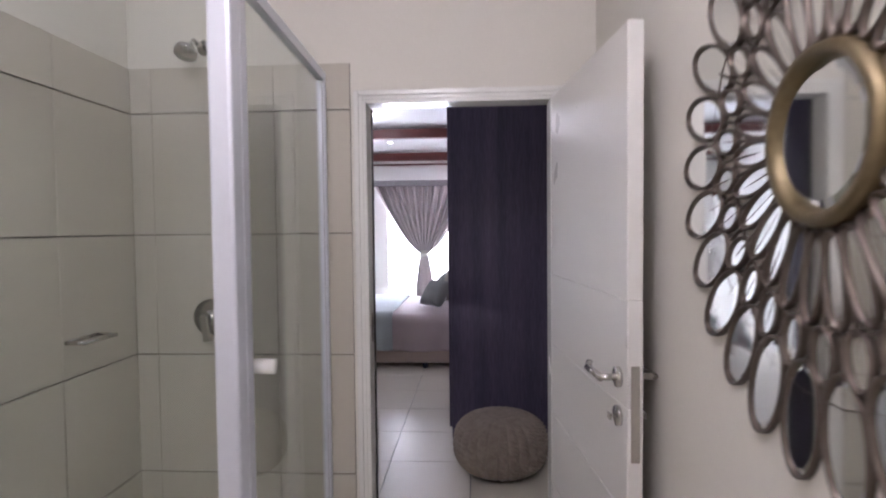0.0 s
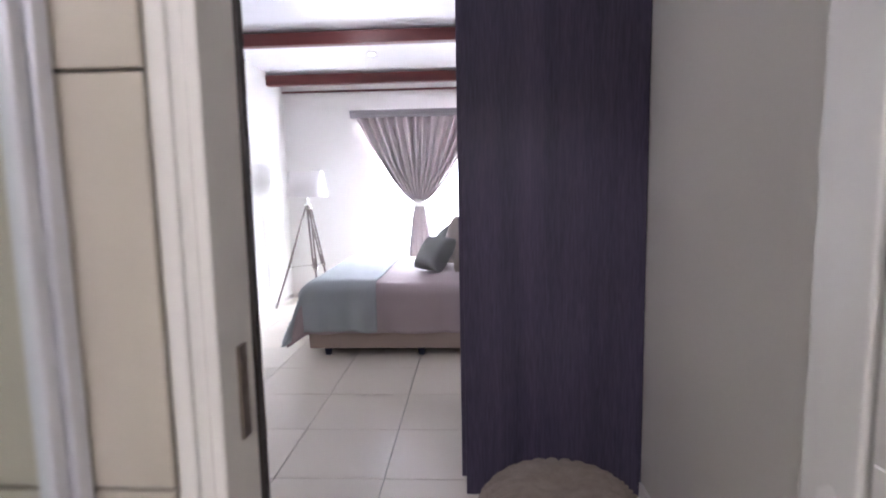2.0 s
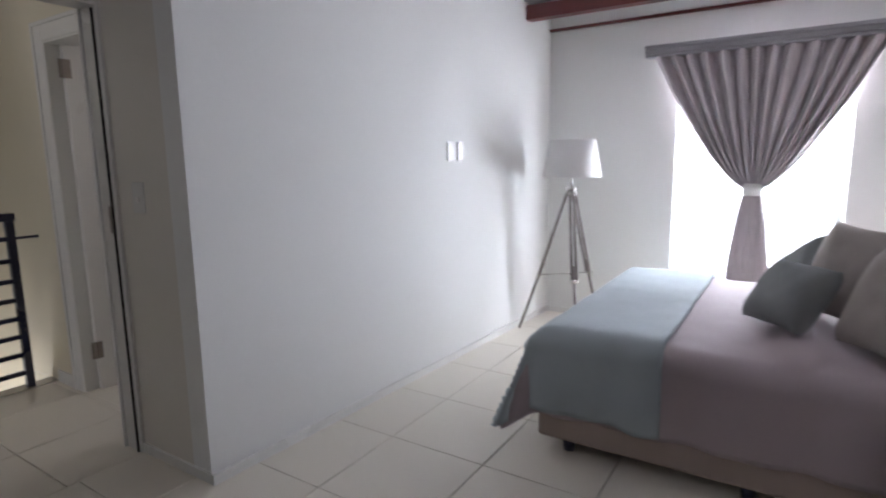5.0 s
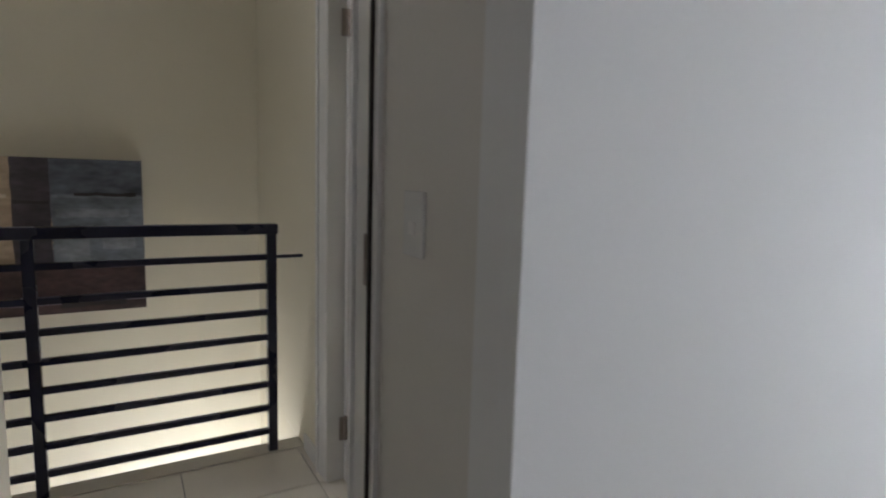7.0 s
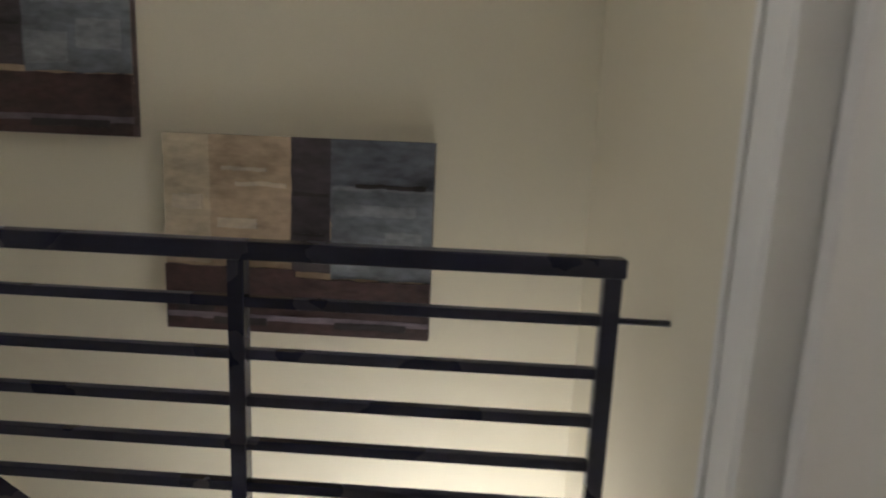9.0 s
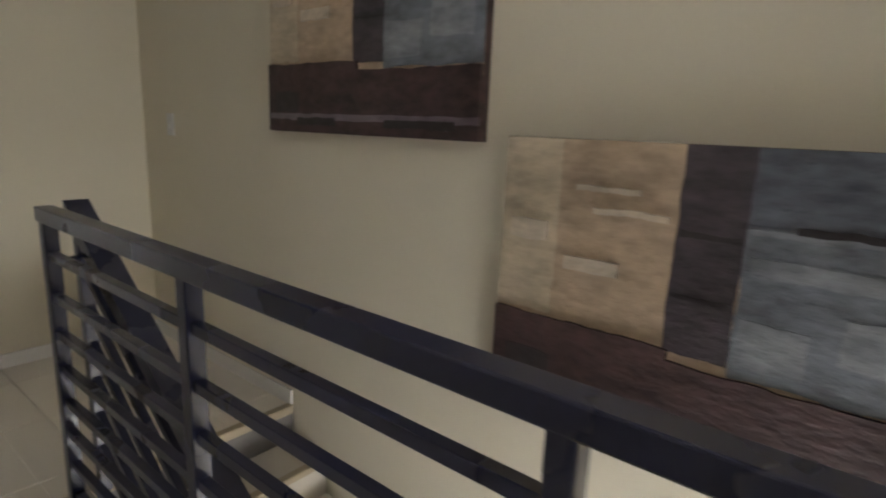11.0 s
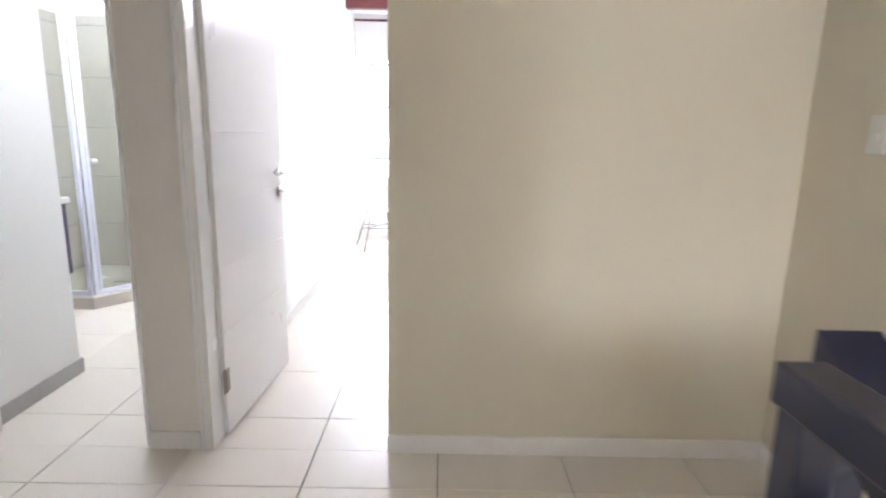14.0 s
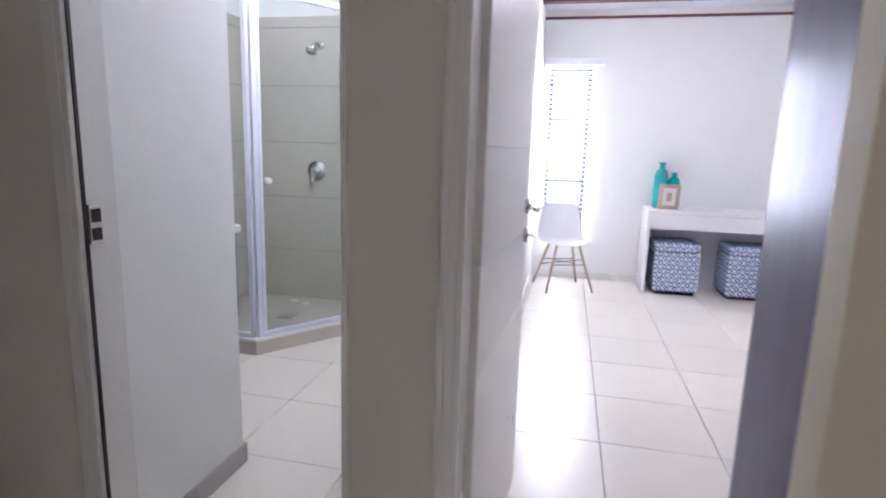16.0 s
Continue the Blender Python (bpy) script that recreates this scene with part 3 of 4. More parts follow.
M_WINFRAME = material("window_aluminium", (0.72, 0.74, 0.76), 0.4, 0.2, var=0.03)


def window(name, x0, x1, y, z0, z1, bars=(), mat=M_WINFRAME):
    parts = [((x0, y - 0.025, z0), (x0 + 0.05, y + 0.025, z1)), ((x1 - 0.05, y - 0.025, z0), (x1, y + 0.025, z1)), ((x0 + 0.05, y - 0.025, z0), (x1 - 0.05, y + 0.025, z0 + 0.05)), ((x0 + 0.05, y - 0.025, z1 - 0.05), (x1 - 0.05, y + 0.025, z1))]
    for b in bars:
        parts.append(((x0 + 0.05, y - 0.02, b - 0.025), (x1 - 0.05, y + 0.02, b + 0.025)))
    w = boxes(name, parts, mat, bevel=0.003, kind="structure")
    g = boxes("glass_pane", [((x0 + 0.05, y - 0.003, z0 + 0.05), (x1 - 0.05, y + 0.003, z1 - 0.05))], M_GLASS, w)
    g.visible_shadow = False


window("window_1", -1.05, 0.02, WY + 0.13, 0.42, 2.0)
# taupe raised in tone to stand for daylight coming through the cloth
M_CURTAIN = material("backlit_taupe_cloth", (0.58, 0.52, 0.53), 0.9, var=0.1, scale=8, fine=300, bump=0.25)
M_CURTAIN.node_tree.nodes["Principled BSDF"].inputs["Sheen Weight"].default_value = 0.3


M_RAILGREY = material("grey_curtain_rail", (0.3, 0.29, 0.3), 0.4, 0.2, var=0.06)


def curtain(m):
    """Two gathered drops tied together in the middle; folds narrow into the tie and flare again below."""
    t = thing("curtain", "taupe fabric curtains tied together in the window middle", "curtain", m=m)
    top, tie, bot = 2.04, 1.085, 0.30
    bm = bmesh.new()
    nu, nv = 260, 90
    rows = []
    for j in range(nv + 1):
        z = top + (bot - top) * j / nv
        f = (top - z) / (top - tie)
        if f <= 1:
            w = 0.045 + 0.65 * max(0.0, 1 - f) ** 0.72
        else:
            w = 0.045 + 0.085 * min(1.0, (f - 1) / 0.55) ** 0.7
        amp = 0.03 * min(1, w / 0.3) + 0.012
        row = []
        for i in range(nu + 1):
            u = 2 * i / nu - 1
            ph = u * math.pi * 13 + 0.7 * math.sin(u * 9) + 0.5 * math.sin(u * 4 + 1)
            y = amp * math.sin(ph) + 0.006 * math.sin(ph * 2.3 + j * 0.05) - 0.03 * (1 - abs(u)) * (1 if f > 0.7 else f / 0.7)
            sag = 0.035 * f * (1 - abs(u)) if f < 1 else 0.0
            row.append(bm.verts.new((u * w + 0.004 * math.sin(j * 0.3 + i), y, z - sag * (1 - f) * 2)))
        rows.append(row)
    for j in range(nv):
        for i in range(nu):
            bm.faces.new((rows[j][i], rows[j][i + 1], rows[j + 1][i + 1], rows[j + 1][i]))
    d = finish("drop", bm, M_CURTAIN, t, True)
    bm = bmesh.new()
    bmesh.ops.create_cone(bm, cap_ends=True, segments=28, radius1=0.068, radius2=0.062, depth=0.085, matrix=Matrix.Translation((0, -0.03, tie)) @ Matrix.Diagonal((1, 0.8, 1, 1)))
    bmesh.ops.bevel(bm, geom=bm.edges[:], offset=0.01, segments=2, affect='EDGES')
    tb = finish("tie_band", bm, M_TRIM, t, True)
    rail = boxes("curtain_rail", [((-0.71, 0.03, 2.04), (-0.68, 0.099, 2.07)), ((0.68, 0.03, 2.04), (0.71, 0.099, 2.07)), ((-0.75, -0.045, 2.035), (0.75, 0.045, 2.055)), ((-0.75, -0.06, 2.055), (0.75, 0.03, 2.09)), ((-0.75, -0.07, 2.09), (0.75, -0.05, 2.115))], M_RAILGREY, t, bevel=0.004)
    return t


curtain(pose(-0.517, WY - 0.10, 0.015))

# ---- bed ----
M_BASE = material("beige_bed_base_fabric", (0.42, 0.34, 0.29), 0.9, var=0.06, fine=300, bump=0.2)
M_DUVET = material("dusty_pink_cotton", (0.43, 0.36, 0.365), 0.85, var=0.05, scale=4, fine=350, bump=0.2)
M_THROW = material("pale_aqua_throw", (0.42, 0.47, 0.485), 0.95, var=0.06, scale=5, fine=400, bump=0.35)
M_GREYCUSH = material("grey_cushion_cloth", (0.235, 0.245, 0.24), 0.9, var=0.1, scale=6, fine=300, bump=0.3)
M_TAUPECUSH = material("taupe_cushion_cloth", (0.33, 0.29, 0.26), 0.9, var=0.1, scale=6, fine=300, bump=0.3)
M_HEAD = material("white_headboard", (0.7, 0.69, 0.68), 0.6, var=0.03)
BX, BXE, BYN, BYF = -1.2, 0.62, 5.35, 6.98


def drape(name, x0, x1, y0, y1, top, hem, parent, mat, thick, over_foot, seed, wave=0.012):
    """A cloth over the bed's top that falls over its near, far and, if asked, foot side."""
    bm = bmesh.new()
    fall = top - hem
    xs = [x0 - (fall if over_foot else 0) + (x1 - x0 + (fall if over_foot else 0)) * i / 70 for i in range(71)]
    ys = [y0 - fall + (y1 - y0 + 2 * fall) * j / 90 for j in range(91)]
    rnd = random.Random(seed)
    p1, p2 = rnd.uniform(0, 6), rnd.uniform(0, 6)
    rows = []
    rad = 0.07

    def edge(d):
        """How far a strip of cloth d past the edge goes out and down."""
        if d <= -rad:
            return d, 0.0
        a = min((d + rad) / rad, math.pi / 2)
        out, down = -rad + rad * math.sin(a), rad * (1 - math.cos(a))
        rest = d + rad - rad * math.pi / 2
        return (out, down + rest) if rest > 0 else (out, down)
    for y in ys:
        row = []
        for x in xs:
            dy = max(y0 - y, y - y1)
            oy, zy = edge(dy)
            yy = (y0 - oy) if y0 - y > y - y1 else (y1 + oy)
            xx, zx = x, 0.0
            if over_foot:
                ox, zx = edge(x0 - x)
                xx = x0 - ox
            z = top - max(zy, zx) - 0.25 * min(zy, zx)
            if min(zy, zx) > 0.03:
                k = min(zy, zx)
                yy += (-1 if y < (y0 + y1) / 2 else 1) * k * 0.30
                xx -= k * 0.35
            hang = min(1, max(zy, zx) / 0.25)
            sgn = -1 if y < (y0 + y1) / 2 else 1
            if zy >= zx:
                yy += sgn * hang * (0.012 + wave * math.sin(xx * 17 + p1) + wave * 0.6 * math.sin(xx * 31 + p2))
            else:
                xx -= hang * (0.012 + wave * math.sin(yy * 15 + p2) + wave * 0.6 * math.sin(yy * 27 + p1))
            z += 0.006 * noise.noise((x * 2.5, y * 2.5, seed)) * 2 + 0.003 * noise.noise((x * 9, y * 9, seed))
            row.append(bm.verts.new((xx, yy, max(z, 0.03))))
        rows.append(row)
    for j in range(90):
        for i in range(70):
            bm.faces.new((rows[j][i], rows[j][i + 1], rows[j + 1][i + 1], rows[j + 1][i]))
    ob = finish(name, bm, mat, parent, True)
    mod = ob.modifiers.new("thick", 'SOLIDIFY')
    mod.thickness, mod.offset = thick, 1
    return ob


bed = thing("bed", "made double bed with pink cover and fabric base", "bed", m=pose(BX, BYN, 0))
off = Matrix.Translation((-BX, -BYN, 0))
boxes("base", [((BX, BYN, 0.055), (BXE, BYF, 0.31))], M_BASE, bed, bevel=0.02, m=off)
boxes("mattress", [((BX + 0.01, BYN + 0.01, 0.315), (BXE, BYF - 0.01, 0.53))], M_TRIM, bed, bevel=0.04, m=off)
for x in (BX + 0.14, -0.33, BXE - 0.14):
    for y in (BYN + 0.03, BYF - 0.1):
        rods("leg", [((x, y + 0.02, 0.0), (x, y + 0.02, 0.06), 0.026, 0.032)], M_BLACK, bed, m=off)
c = drape("cover", BX + 0.0, BXE, BYN, BYF, 0.55, 0.215, bed, M_DUVET, 0.012, True, 3)
c.matrix_basis = off
boxes("headboard", [((BXE + 0.005, BYN - 0.05, 0.0), (BXE + 0.075, BYF + 0.05, 1.22))], M_HEAD, bed, bevel=0.02, m=off)
c = drape("throw_blanket", BX - 0.02, -0.66, BYN - 0.022, BYF + 0.02, 0.572, 0.235, None, M_THROW, 0.012, True, 8, 0.016)
tagged(c, "pale aqua woven throw draped over the bed foot", "blanket")


def cushion(label, m, s, t, mat, group="cushions on the bed"):
    bm = bmesh.new()
    bmesh.ops.create_grid(bm, x_segments=24, y_segments=24, size=1)
    top = list(bm.verts)
    g = bmesh.ops.duplicate(bm, geom=bm.verts[:] + bm.edges[:] + bm.faces[:])
    bot = [v for v in g["geom"] if isinstance(v, bmesh.types.BMVert)]
    for vs, sg in ((top, 1), (bot, -1)):
        for v in vs:
            x, y = v.co.x, v.co.y
            b = max(0, (1 - x ** 4) * (1 - y ** 4)) ** 0.55
            pin = 1 - 0.10 * (1 - abs(x) ** 2) * (abs(y) ** 3) * 1.0
            pin2 = 1 - 0.10 * (1 - abs(y) ** 2) * (abs(x) ** 3)
            v.co = (x * s / 2 * pin2, y * s / 2 * pin, sg * t / 2 * b * (1 + 0.12 * noise.noise((x * 2, y * 2, sg * 3 + s))))
    bmesh.ops.remove_doubles(bm, verts=bm.verts, dist=1e-4)
    return tagged(finish("cushion", bm, mat, None, True, m), label, "cushion", group)


cushion("dark grey square cushion on the bed", pose(-0.25, 5.93, 0.715, 0, 0, 42) @ pose(0, 0, 0, 0, -52, 0), 0.33, 0.19, M_GREYCUSH)
cushion("dark grey square cushion standing behind another", pose(-0.2, 6.4, 0.715, 0, 0, 30) @ pose(0, 0, 0, 0, -72, 0) @ pose(0, 0, 0, 0, 0, 38), 0.34, 0.16, M_GREYCUSH)
cushion("taupe square cushion leaning on the pillows", pose(-0.01, 6.1, 0.80, 0, 0, 35) @ pose(0, 0, 0, 0, -70, 0), 0.46, 0.2, M_TAUPECUSH)
cushion("taupe scatter cushion near the bed edge", pose(0.1, 5.66, 0.765, 0, 0, 30) @ pose(0, 0, 0, 0, -66, 0), 0.42, 0.2, M_TAUPECUSH)
cushion("grey large pillow against the headboard", pose(0.37, 5.75, 0.80, 0, -72, 0), 0.5, 0.18, M_GREYCUSH)
cushion("taupe large pillow against the headboard", pose(0.37, 6.5, 0.80, 0, -72, 0), 0.5, 0.18, M_TAUPECUSH)

# ---- tripod lamp ----
M_SHADE = material("white_lampshade_cloth", (0.82, 0.8, 0.78), 0.9, var=0.02, fine=300, bump=0.1)
M_LAMPWOOD = material("weathered_grey_wood", (0.2, 0.17, 0.16), 0.6, var=0.3, scale=10, stretch=(4, 4, 0.5))


def tripod_lamp(m):
    t = thing("floor_lamp", "tripod floor lamp with white drum shade", "lamp", m=m)
    bm = bmesh.new()
    bmesh.ops.create_cone(bm, cap_ends=False, segments=48, radius1=0.215, radius2=0.168, depth=0.27, matrix=Matrix.Translation((0, 0, 1.33)))
    ob = finish("shade", bm, M_SHADE, t, True)
    mod = ob.modifiers.new("thick", 'SOLIDIFY')
    mod.thickness = 0.004
    rods("stem", [((0, 0, 1.08), (0, 0, 1.3), 0.01), ((0, 0, 1.06), (0, 0, 1.1), 0.035), ((0, 0, 1.1), (0, 0, 1.12), 0.045)], M_CHROME, t, n=20)
    for ax, ay in ((-0.37, -0.1), (0.17, -0.30), (0.13, 0.36)):
        d = Vector((ax, ay, 0))
        side = Vector((-ay, ax, 0)).normalized() * 0.016
        a, b, c2 = d * 0.08 + Vector((0, 0, 1.07)), d * 0.6 + Vector((0, 0, 0.44)), d + Vector((0, 0, 0.0))
        rods("leg", [(a + side, b + side, 0.011), (a - side, b - side, 0.011), (d * 0.5 + Vector((0, 0, 0.55)), c2, 0.012, 0.009)], M_LAMPWOOD, t)
        rods("clamp", [(b - side * 1.6, b + side * 1.6, 0.014)], M_CHROME, t)
        rods("pivot", [(a - side * 1.6, a + side * 1.6, 0.014)], M_CHROME, t)
        rods("spreader", [(b, Vector((0, 0, 0.46)), 0.003)], M_CHROME, t)
    return t


tripod_lamp(pose(-1.68, 7.1, 0))
M_SPOT = glow_material("spotlight_lens", (1, 0.97, 0.9), 12)


def downlight(x, y, z, tilt=0):
    t = thing("ceiling_downlight", "small round recessed ceiling spotlight", "downlight", "ceiling spotlights", m=pose(x, y, z, tilt))
    bm = bmesh.new()
    bmesh.ops.create_cone(bm, cap_ends=True, segments=24, radius1=0.042, radius2=0.045, depth=0.008, matrix=Matrix.Translation((0, 0, -0.004)))
    finish("trim_ring", bm, M_CHROME, t)
    rods("lens", [((0, 0, -0.0085), (0, 0, -0.011), 0.028)], M_SPOT, t, n=20)


for x, y in ((-0.85, 6.6), (-0.85, 5.43)):
    downlight(x, y, 2.445 + 0.093 * (WY - y) - 0.001, -5.3)

# ---- landing: railing, stairs ----
def railing(label, y0, y1, x, posts, top=1.06, zs=(0.10, 0.212, 0.324, 0.434, 0.547, 0.662, 0.782, 0.912)):
    t = thing("railing", label, "railing", m=pose(x, y0, 0))
    ln = y1 - y0
    boxes("handrail", [((-0.026, -0.004, top - 0.045), (0.026, ln + 0.004, top))], M_BLACK, t, bevel=0.004)
    for p in posts:
        boxes("post", [((-0.02, p - y0 - 0.02, 0.0), (0.02, p - y0 + 0.02, top - 0.045))], M_BLACK, t, bevel=0.003)
    for z in zs:
        boxes("bar", [((-0.0125, 0.01, z - 0.013), (0.0125, ln - 0.01, z + 0.013))], M_BLACK, t, bevel=0.002)
    return t


rl = railing("black painted steel railing along the landing edge", 1.815, 4.44, RX, (1.837, 2.69, 3.545, 4.418))
rods("wall_bracket", [((0, 2.61, 0.912), (0, LN - 1.815 - 0.002, 0.912), 0.008)], M_BLACK, rl)
STEP_R, STEP_G, ST0 = 0.18, 0.25, 1.70


def stair_rail(x):
    t = thing("stair_railing", "black painted steel railing descending beside the stairs", "railing", m=pose(x, 1.72, 0))
    sl = STEP_R / STEP_G
    n = 2.6

    def bar(name, z, w, h):
        bm = bmesh.new()
        pts = [(0, z), (n, z - n * sl)]
        vs = []
        for yy, zz in pts:
            vs.append([bm.verts.new((sx * w / 2, yy, zz + dz)) for sx, dz in ((-1, 0), (1, 0), (1, h), (-1, h))])
        for i in range(4):
            j = (i + 1) % 4
            bm.faces.new((vs[0][i], vs[0][j], vs[1][j], vs[1][i]))
        bm.faces.new(vs[0])
        bm.faces.new(vs[1])
        finish(name, bm, M_BLACK, t)
    bar("handrail", 1.0, 0.075, 0.06)
    for k in range(6):
        bar("bar", 0.84 - 0.13 * k, 0.025, 0.03)
    for p in (0.02, 0.85, 1.7, 2.5):
        boxes("post", [((-0.02, p - 0.02, -p * sl - 0.25 if p > 0.1 else 0.0), (0.02, p + 0.02, 0.98 - p * sl))], M_BLACK, t, bevel=0.003)
    rods("spacer", [((0.0, 0.12, 0.9), (0.1, 0.16, 0.9), 0.008)], M_BLACK, t)
    return t


stair_rail(RX - 0.115)
M_STEP = material("cream_stair_tile", (0.56, 0.52, 0.44), 0.25, var=0.06, scale=5, bump=0.02)
M_NOSE = material("beige_step_nosing", (0.36, 0.3, 0.2), 0.4, var=0.12, bump=0.05)
st = thing("staircase", "cream tiled staircase going down from the landing", "stairs", m=pose(PX, ST0, 0))
for k in range(1, 12):
    z = -STEP_R * k
    boxes("tread", [((0.002, STEP_G * (k - 1), z - 0.2), (PX * -1 + RX - 0.075, STEP_G * k, z))], M_STEP, st, bevel=0.004)
    boxes("nosing", [((0.002, STEP_G * k - 0.03, z - 0.03), (PX * -1 + RX - 0.075, STEP_G * k + 0.012, z + 0.004))], M_NOSE, st, bevel=0.006)
boxes("nosing", [((0.002, -0.03, -0.04), (PX * -1 + RX - 0.075, 0.012, 0.004))], M_NOSE, st, bevel=0.006)
boxes("landing_edge", [((RX - 0.075, 1.70, -0.3), (RX + 0.03, LN - 0.001, 0.006))], M_STEP, bevel=0.004, kind="structure")

# ---- paintings ----
def paint(name, color, dark):
    return material(name, color, 0.45, var=min(0.75, dark * 1.35), scale=5, fine=18, bump=0.5, stretch=(1, 1, 2.2))


P_CREAM, P_TAN, P_BROWN = paint("cream_oil_paint", (0.5, 0.42, 0.3), 0.25), paint("tan_oil_paint", (0.42, 0.32, 0.22), 0.3), paint("dark_umber_oil_paint", (0.055, 0.032, 0.03), 0.55)
P_GREY, P_BLUE, P_LILAC = paint("slate_grey_oil_paint", (0.1, 0.11, 0.13), 0.5), paint("blue_grey_oil_paint", (0.15, 0.165, 0.185), 0.4), paint("lilac_grey_oil_paint", (0.17, 0.14, 0.16), 0.4)
P_DARK = paint("dark_grey_umber_oil_paint", (0.055, 0.045, 0.05), 0.5)
P_BLACK = paint("charcoal_oil_paint", (0.03, 0.024, 0.024), 0.4)


def painting(label, m, w, h, fields):
    """A stretched canvas in x to the right and z up, facing -y; fields of thick paint (x0, x1, z0, z1, paint) with uneven edges."""
    t = thing("painting", label, "painting", "abstract paintings", m=m)
    boxes("canvas", [((0, -0.036, 0), (w, 0, h))], P_BROWN, t, bevel=0.003)
    for k, (x0, x1, z0, z1, mat) in enumerate(fields):
        bm = bmesh.new()
        n = 26
        def jit(a, b):
            return 0.006 * noise.noise((a * 14 + k * 3, b * 14, k)) + 0.003 * noise.noise((a * 50, b * 50, k))
        loop = [(x0 + (x1 - x0) * i / n, z0) for i in range(n)] + [(x1, z0 + (z1 - z0) * i / n) for i in range(n)] + [(x1 - (x1 - x0) * i / n, z1) for i in range(n)] + [(x0, z1 - (z1 - z0) * i / n) for i in range(n)]
        pts = []
        for x, z in loop:
            e = 1.0
            px = min(w - 0.001, max(0.001, x + (jit(x, z) if 0.002 < x < w - 0.002 else 0)))
            pz = min(h - 0.001, max(0.001, z + (jit(z + 5, x) if 0.002 < z < h - 0.002 else 0)))
            pts.append((px, pz))
        y = -0.037 - 0.0007 * (k + 1)
        lo, hi = [bm.verts.new((x, -0.0345, z)) for x, z in pts], [bm.verts.new((x, y, z)) for x, z in pts]
        bm.faces.new(hi)
        for i in range(len(pts)):
            j = (i + 1) % len(pts)
            bm.faces.new((lo[i], lo[j], hi[j], hi[i]))
        finish("paint_field", bm, mat, t)
    return t


P_PALE, P_SAND = paint("pale_blue_grey_oil_paint", (0.2, 0.215, 0.23), 0.45), paint("pale_sand_oil_paint", (0.52, 0.45, 0.35), 0.3)
PW, PH = 1.09, 0.80
fields = [(0, PW, 0.2, PH, P_TAN), (0.0, 0.19, 0.28, PH, P_CREAM), (0.19, 0.52, 0.29, PH, P_TAN),
          (0.52, 0.68, 0.26, PH, P_DARK), (0.53, 0.67, 0.57, 0.585, P_BLACK), (0.53, 0.66, 0.41, 0.42, P_BLACK),
          (0.68, PW, 0.24, PH, P_BLUE), (0.68, PW, 0.62, PH, P_GREY), (0.69, 0.84, 0.27, 0.39, P_PALE), (0.70, 1.02, 0.50, 0.545, P_PALE), (0.9, 1.05, 0.33, 0.44, P_PALE), (0.69, PW, 0.598, 0.612, P_PALE),
          (0.78, 1.06, 0.61, 0.628, P_BLACK), (0.24, 0.42, 0.66, 0.675, P_SAND), (0.3, 0.5, 0.60, 0.618, P_SAND), (0.22, 0.38, 0.43, 0.47, P_SAND), (0.04, 0.16, 0.5, 0.56, P_SAND),
          (0, PW, 0.0, 0.235, P_BROWN), (0.0, 0.54, 0.2, 0.27, P_BROWN), (0.05, 0.2, 0.08, 0.16, P_BLACK), (0, PW, 0.05, 0.075, P_LILAC), (0.2, 0.42, 0.03, 0.06, P_BLACK), (0.7, 1.0, 0.03, 0.058, P_BLACK)]
painting("abstract canvas in cream, umber and slate above the stairs", pose(PX + 0.002, 2.855, 0.525, 0, 0, 90), PW, PH, fields)
small = [(a, b, c, d, mm) for a, b, c, d, mm in fields]
painting("abstract canvas in cream, brown and grey above the landing", pose(PX + 0.002, 1.635, 1.30, 0, 0, 90), 1.115, PH, [(a, min(b * 1.023, 1.115), c, d, mm) for a, b, c, d, mm in small])

# ---- second bathroom ----
shower_cabin("aluminium framed neo-angle glass shower on a tiled kerb", pose(0, 0, 0), [((-0.52, -1.49), (-1.24, -1.49), 0), ((-1.25, -1.5), (-1.68, -2.12), 1), ((-1.69, -2.13), (-1.69, -2.585), 0)], 2.12, 0.1, (-1.29, -1.56, 1.05, -0.8, 0.5))
M_KERB = material("cream_kerb_tile", (0.5, 0.46, 0.39), 0.3, var=0.06)
prism("kerb_shower", [(-0.5, -1.46), (-1.26, -1.46), (-1.73, -2.13), (-1.73, -2.59), (-1.65, -2.59), (-1.65, -2.15), (-1.22, -1.54), (-0.5, -1.54)], 0, 0.085, M_KERB)
prism("kerb_top", [(-0.5, -1.455), (-1.263, -1.455), (-1.735, -2.13), (-1.735, -2.59), (-1.645, -2.59), (-1.645, -2.15), (-1.218, -1.545), (-0.5, -1.545)], 0.085, 0.1, M_TRIM)
prism("shower_floor", [(-0.5, -1.54), (-1.22, -1.54), (-1.65, -2.15), (-1.65, -2.6), (-0.5, -2.6)], 0.0, 0.05, M_STEP)
boxes("drain", [((-1.18, -2.14, 0.05), (-1.07, -2.03, 0.055))] , M_HINGE, bevel=0.002, label="square steel drain in the shower floor", category="drain")
shower_head("chrome shower head high on the wall", (-1.17, -2.588, 1.99), (0, 1))
shower_valve("round chrome shower mixer on the wall", (-1.13, -2.588, 1.07), (0, 1))
van = thing("vanity", "floating dark wood vanity with white basin top", "vanity", m=pose(-1.0, -0.9, 0))
boxes("cabinet", [((-0.42, -0.15, 0.38), (0.495, 0.17, 0.82))], M_DARKWOOD, van, bevel=0.003)
boxes("basin_top", [((-0.44, -0.17, 0.82), (0.495, 0.175, 0.86))], M_TRIM, van, bevel=0.008)

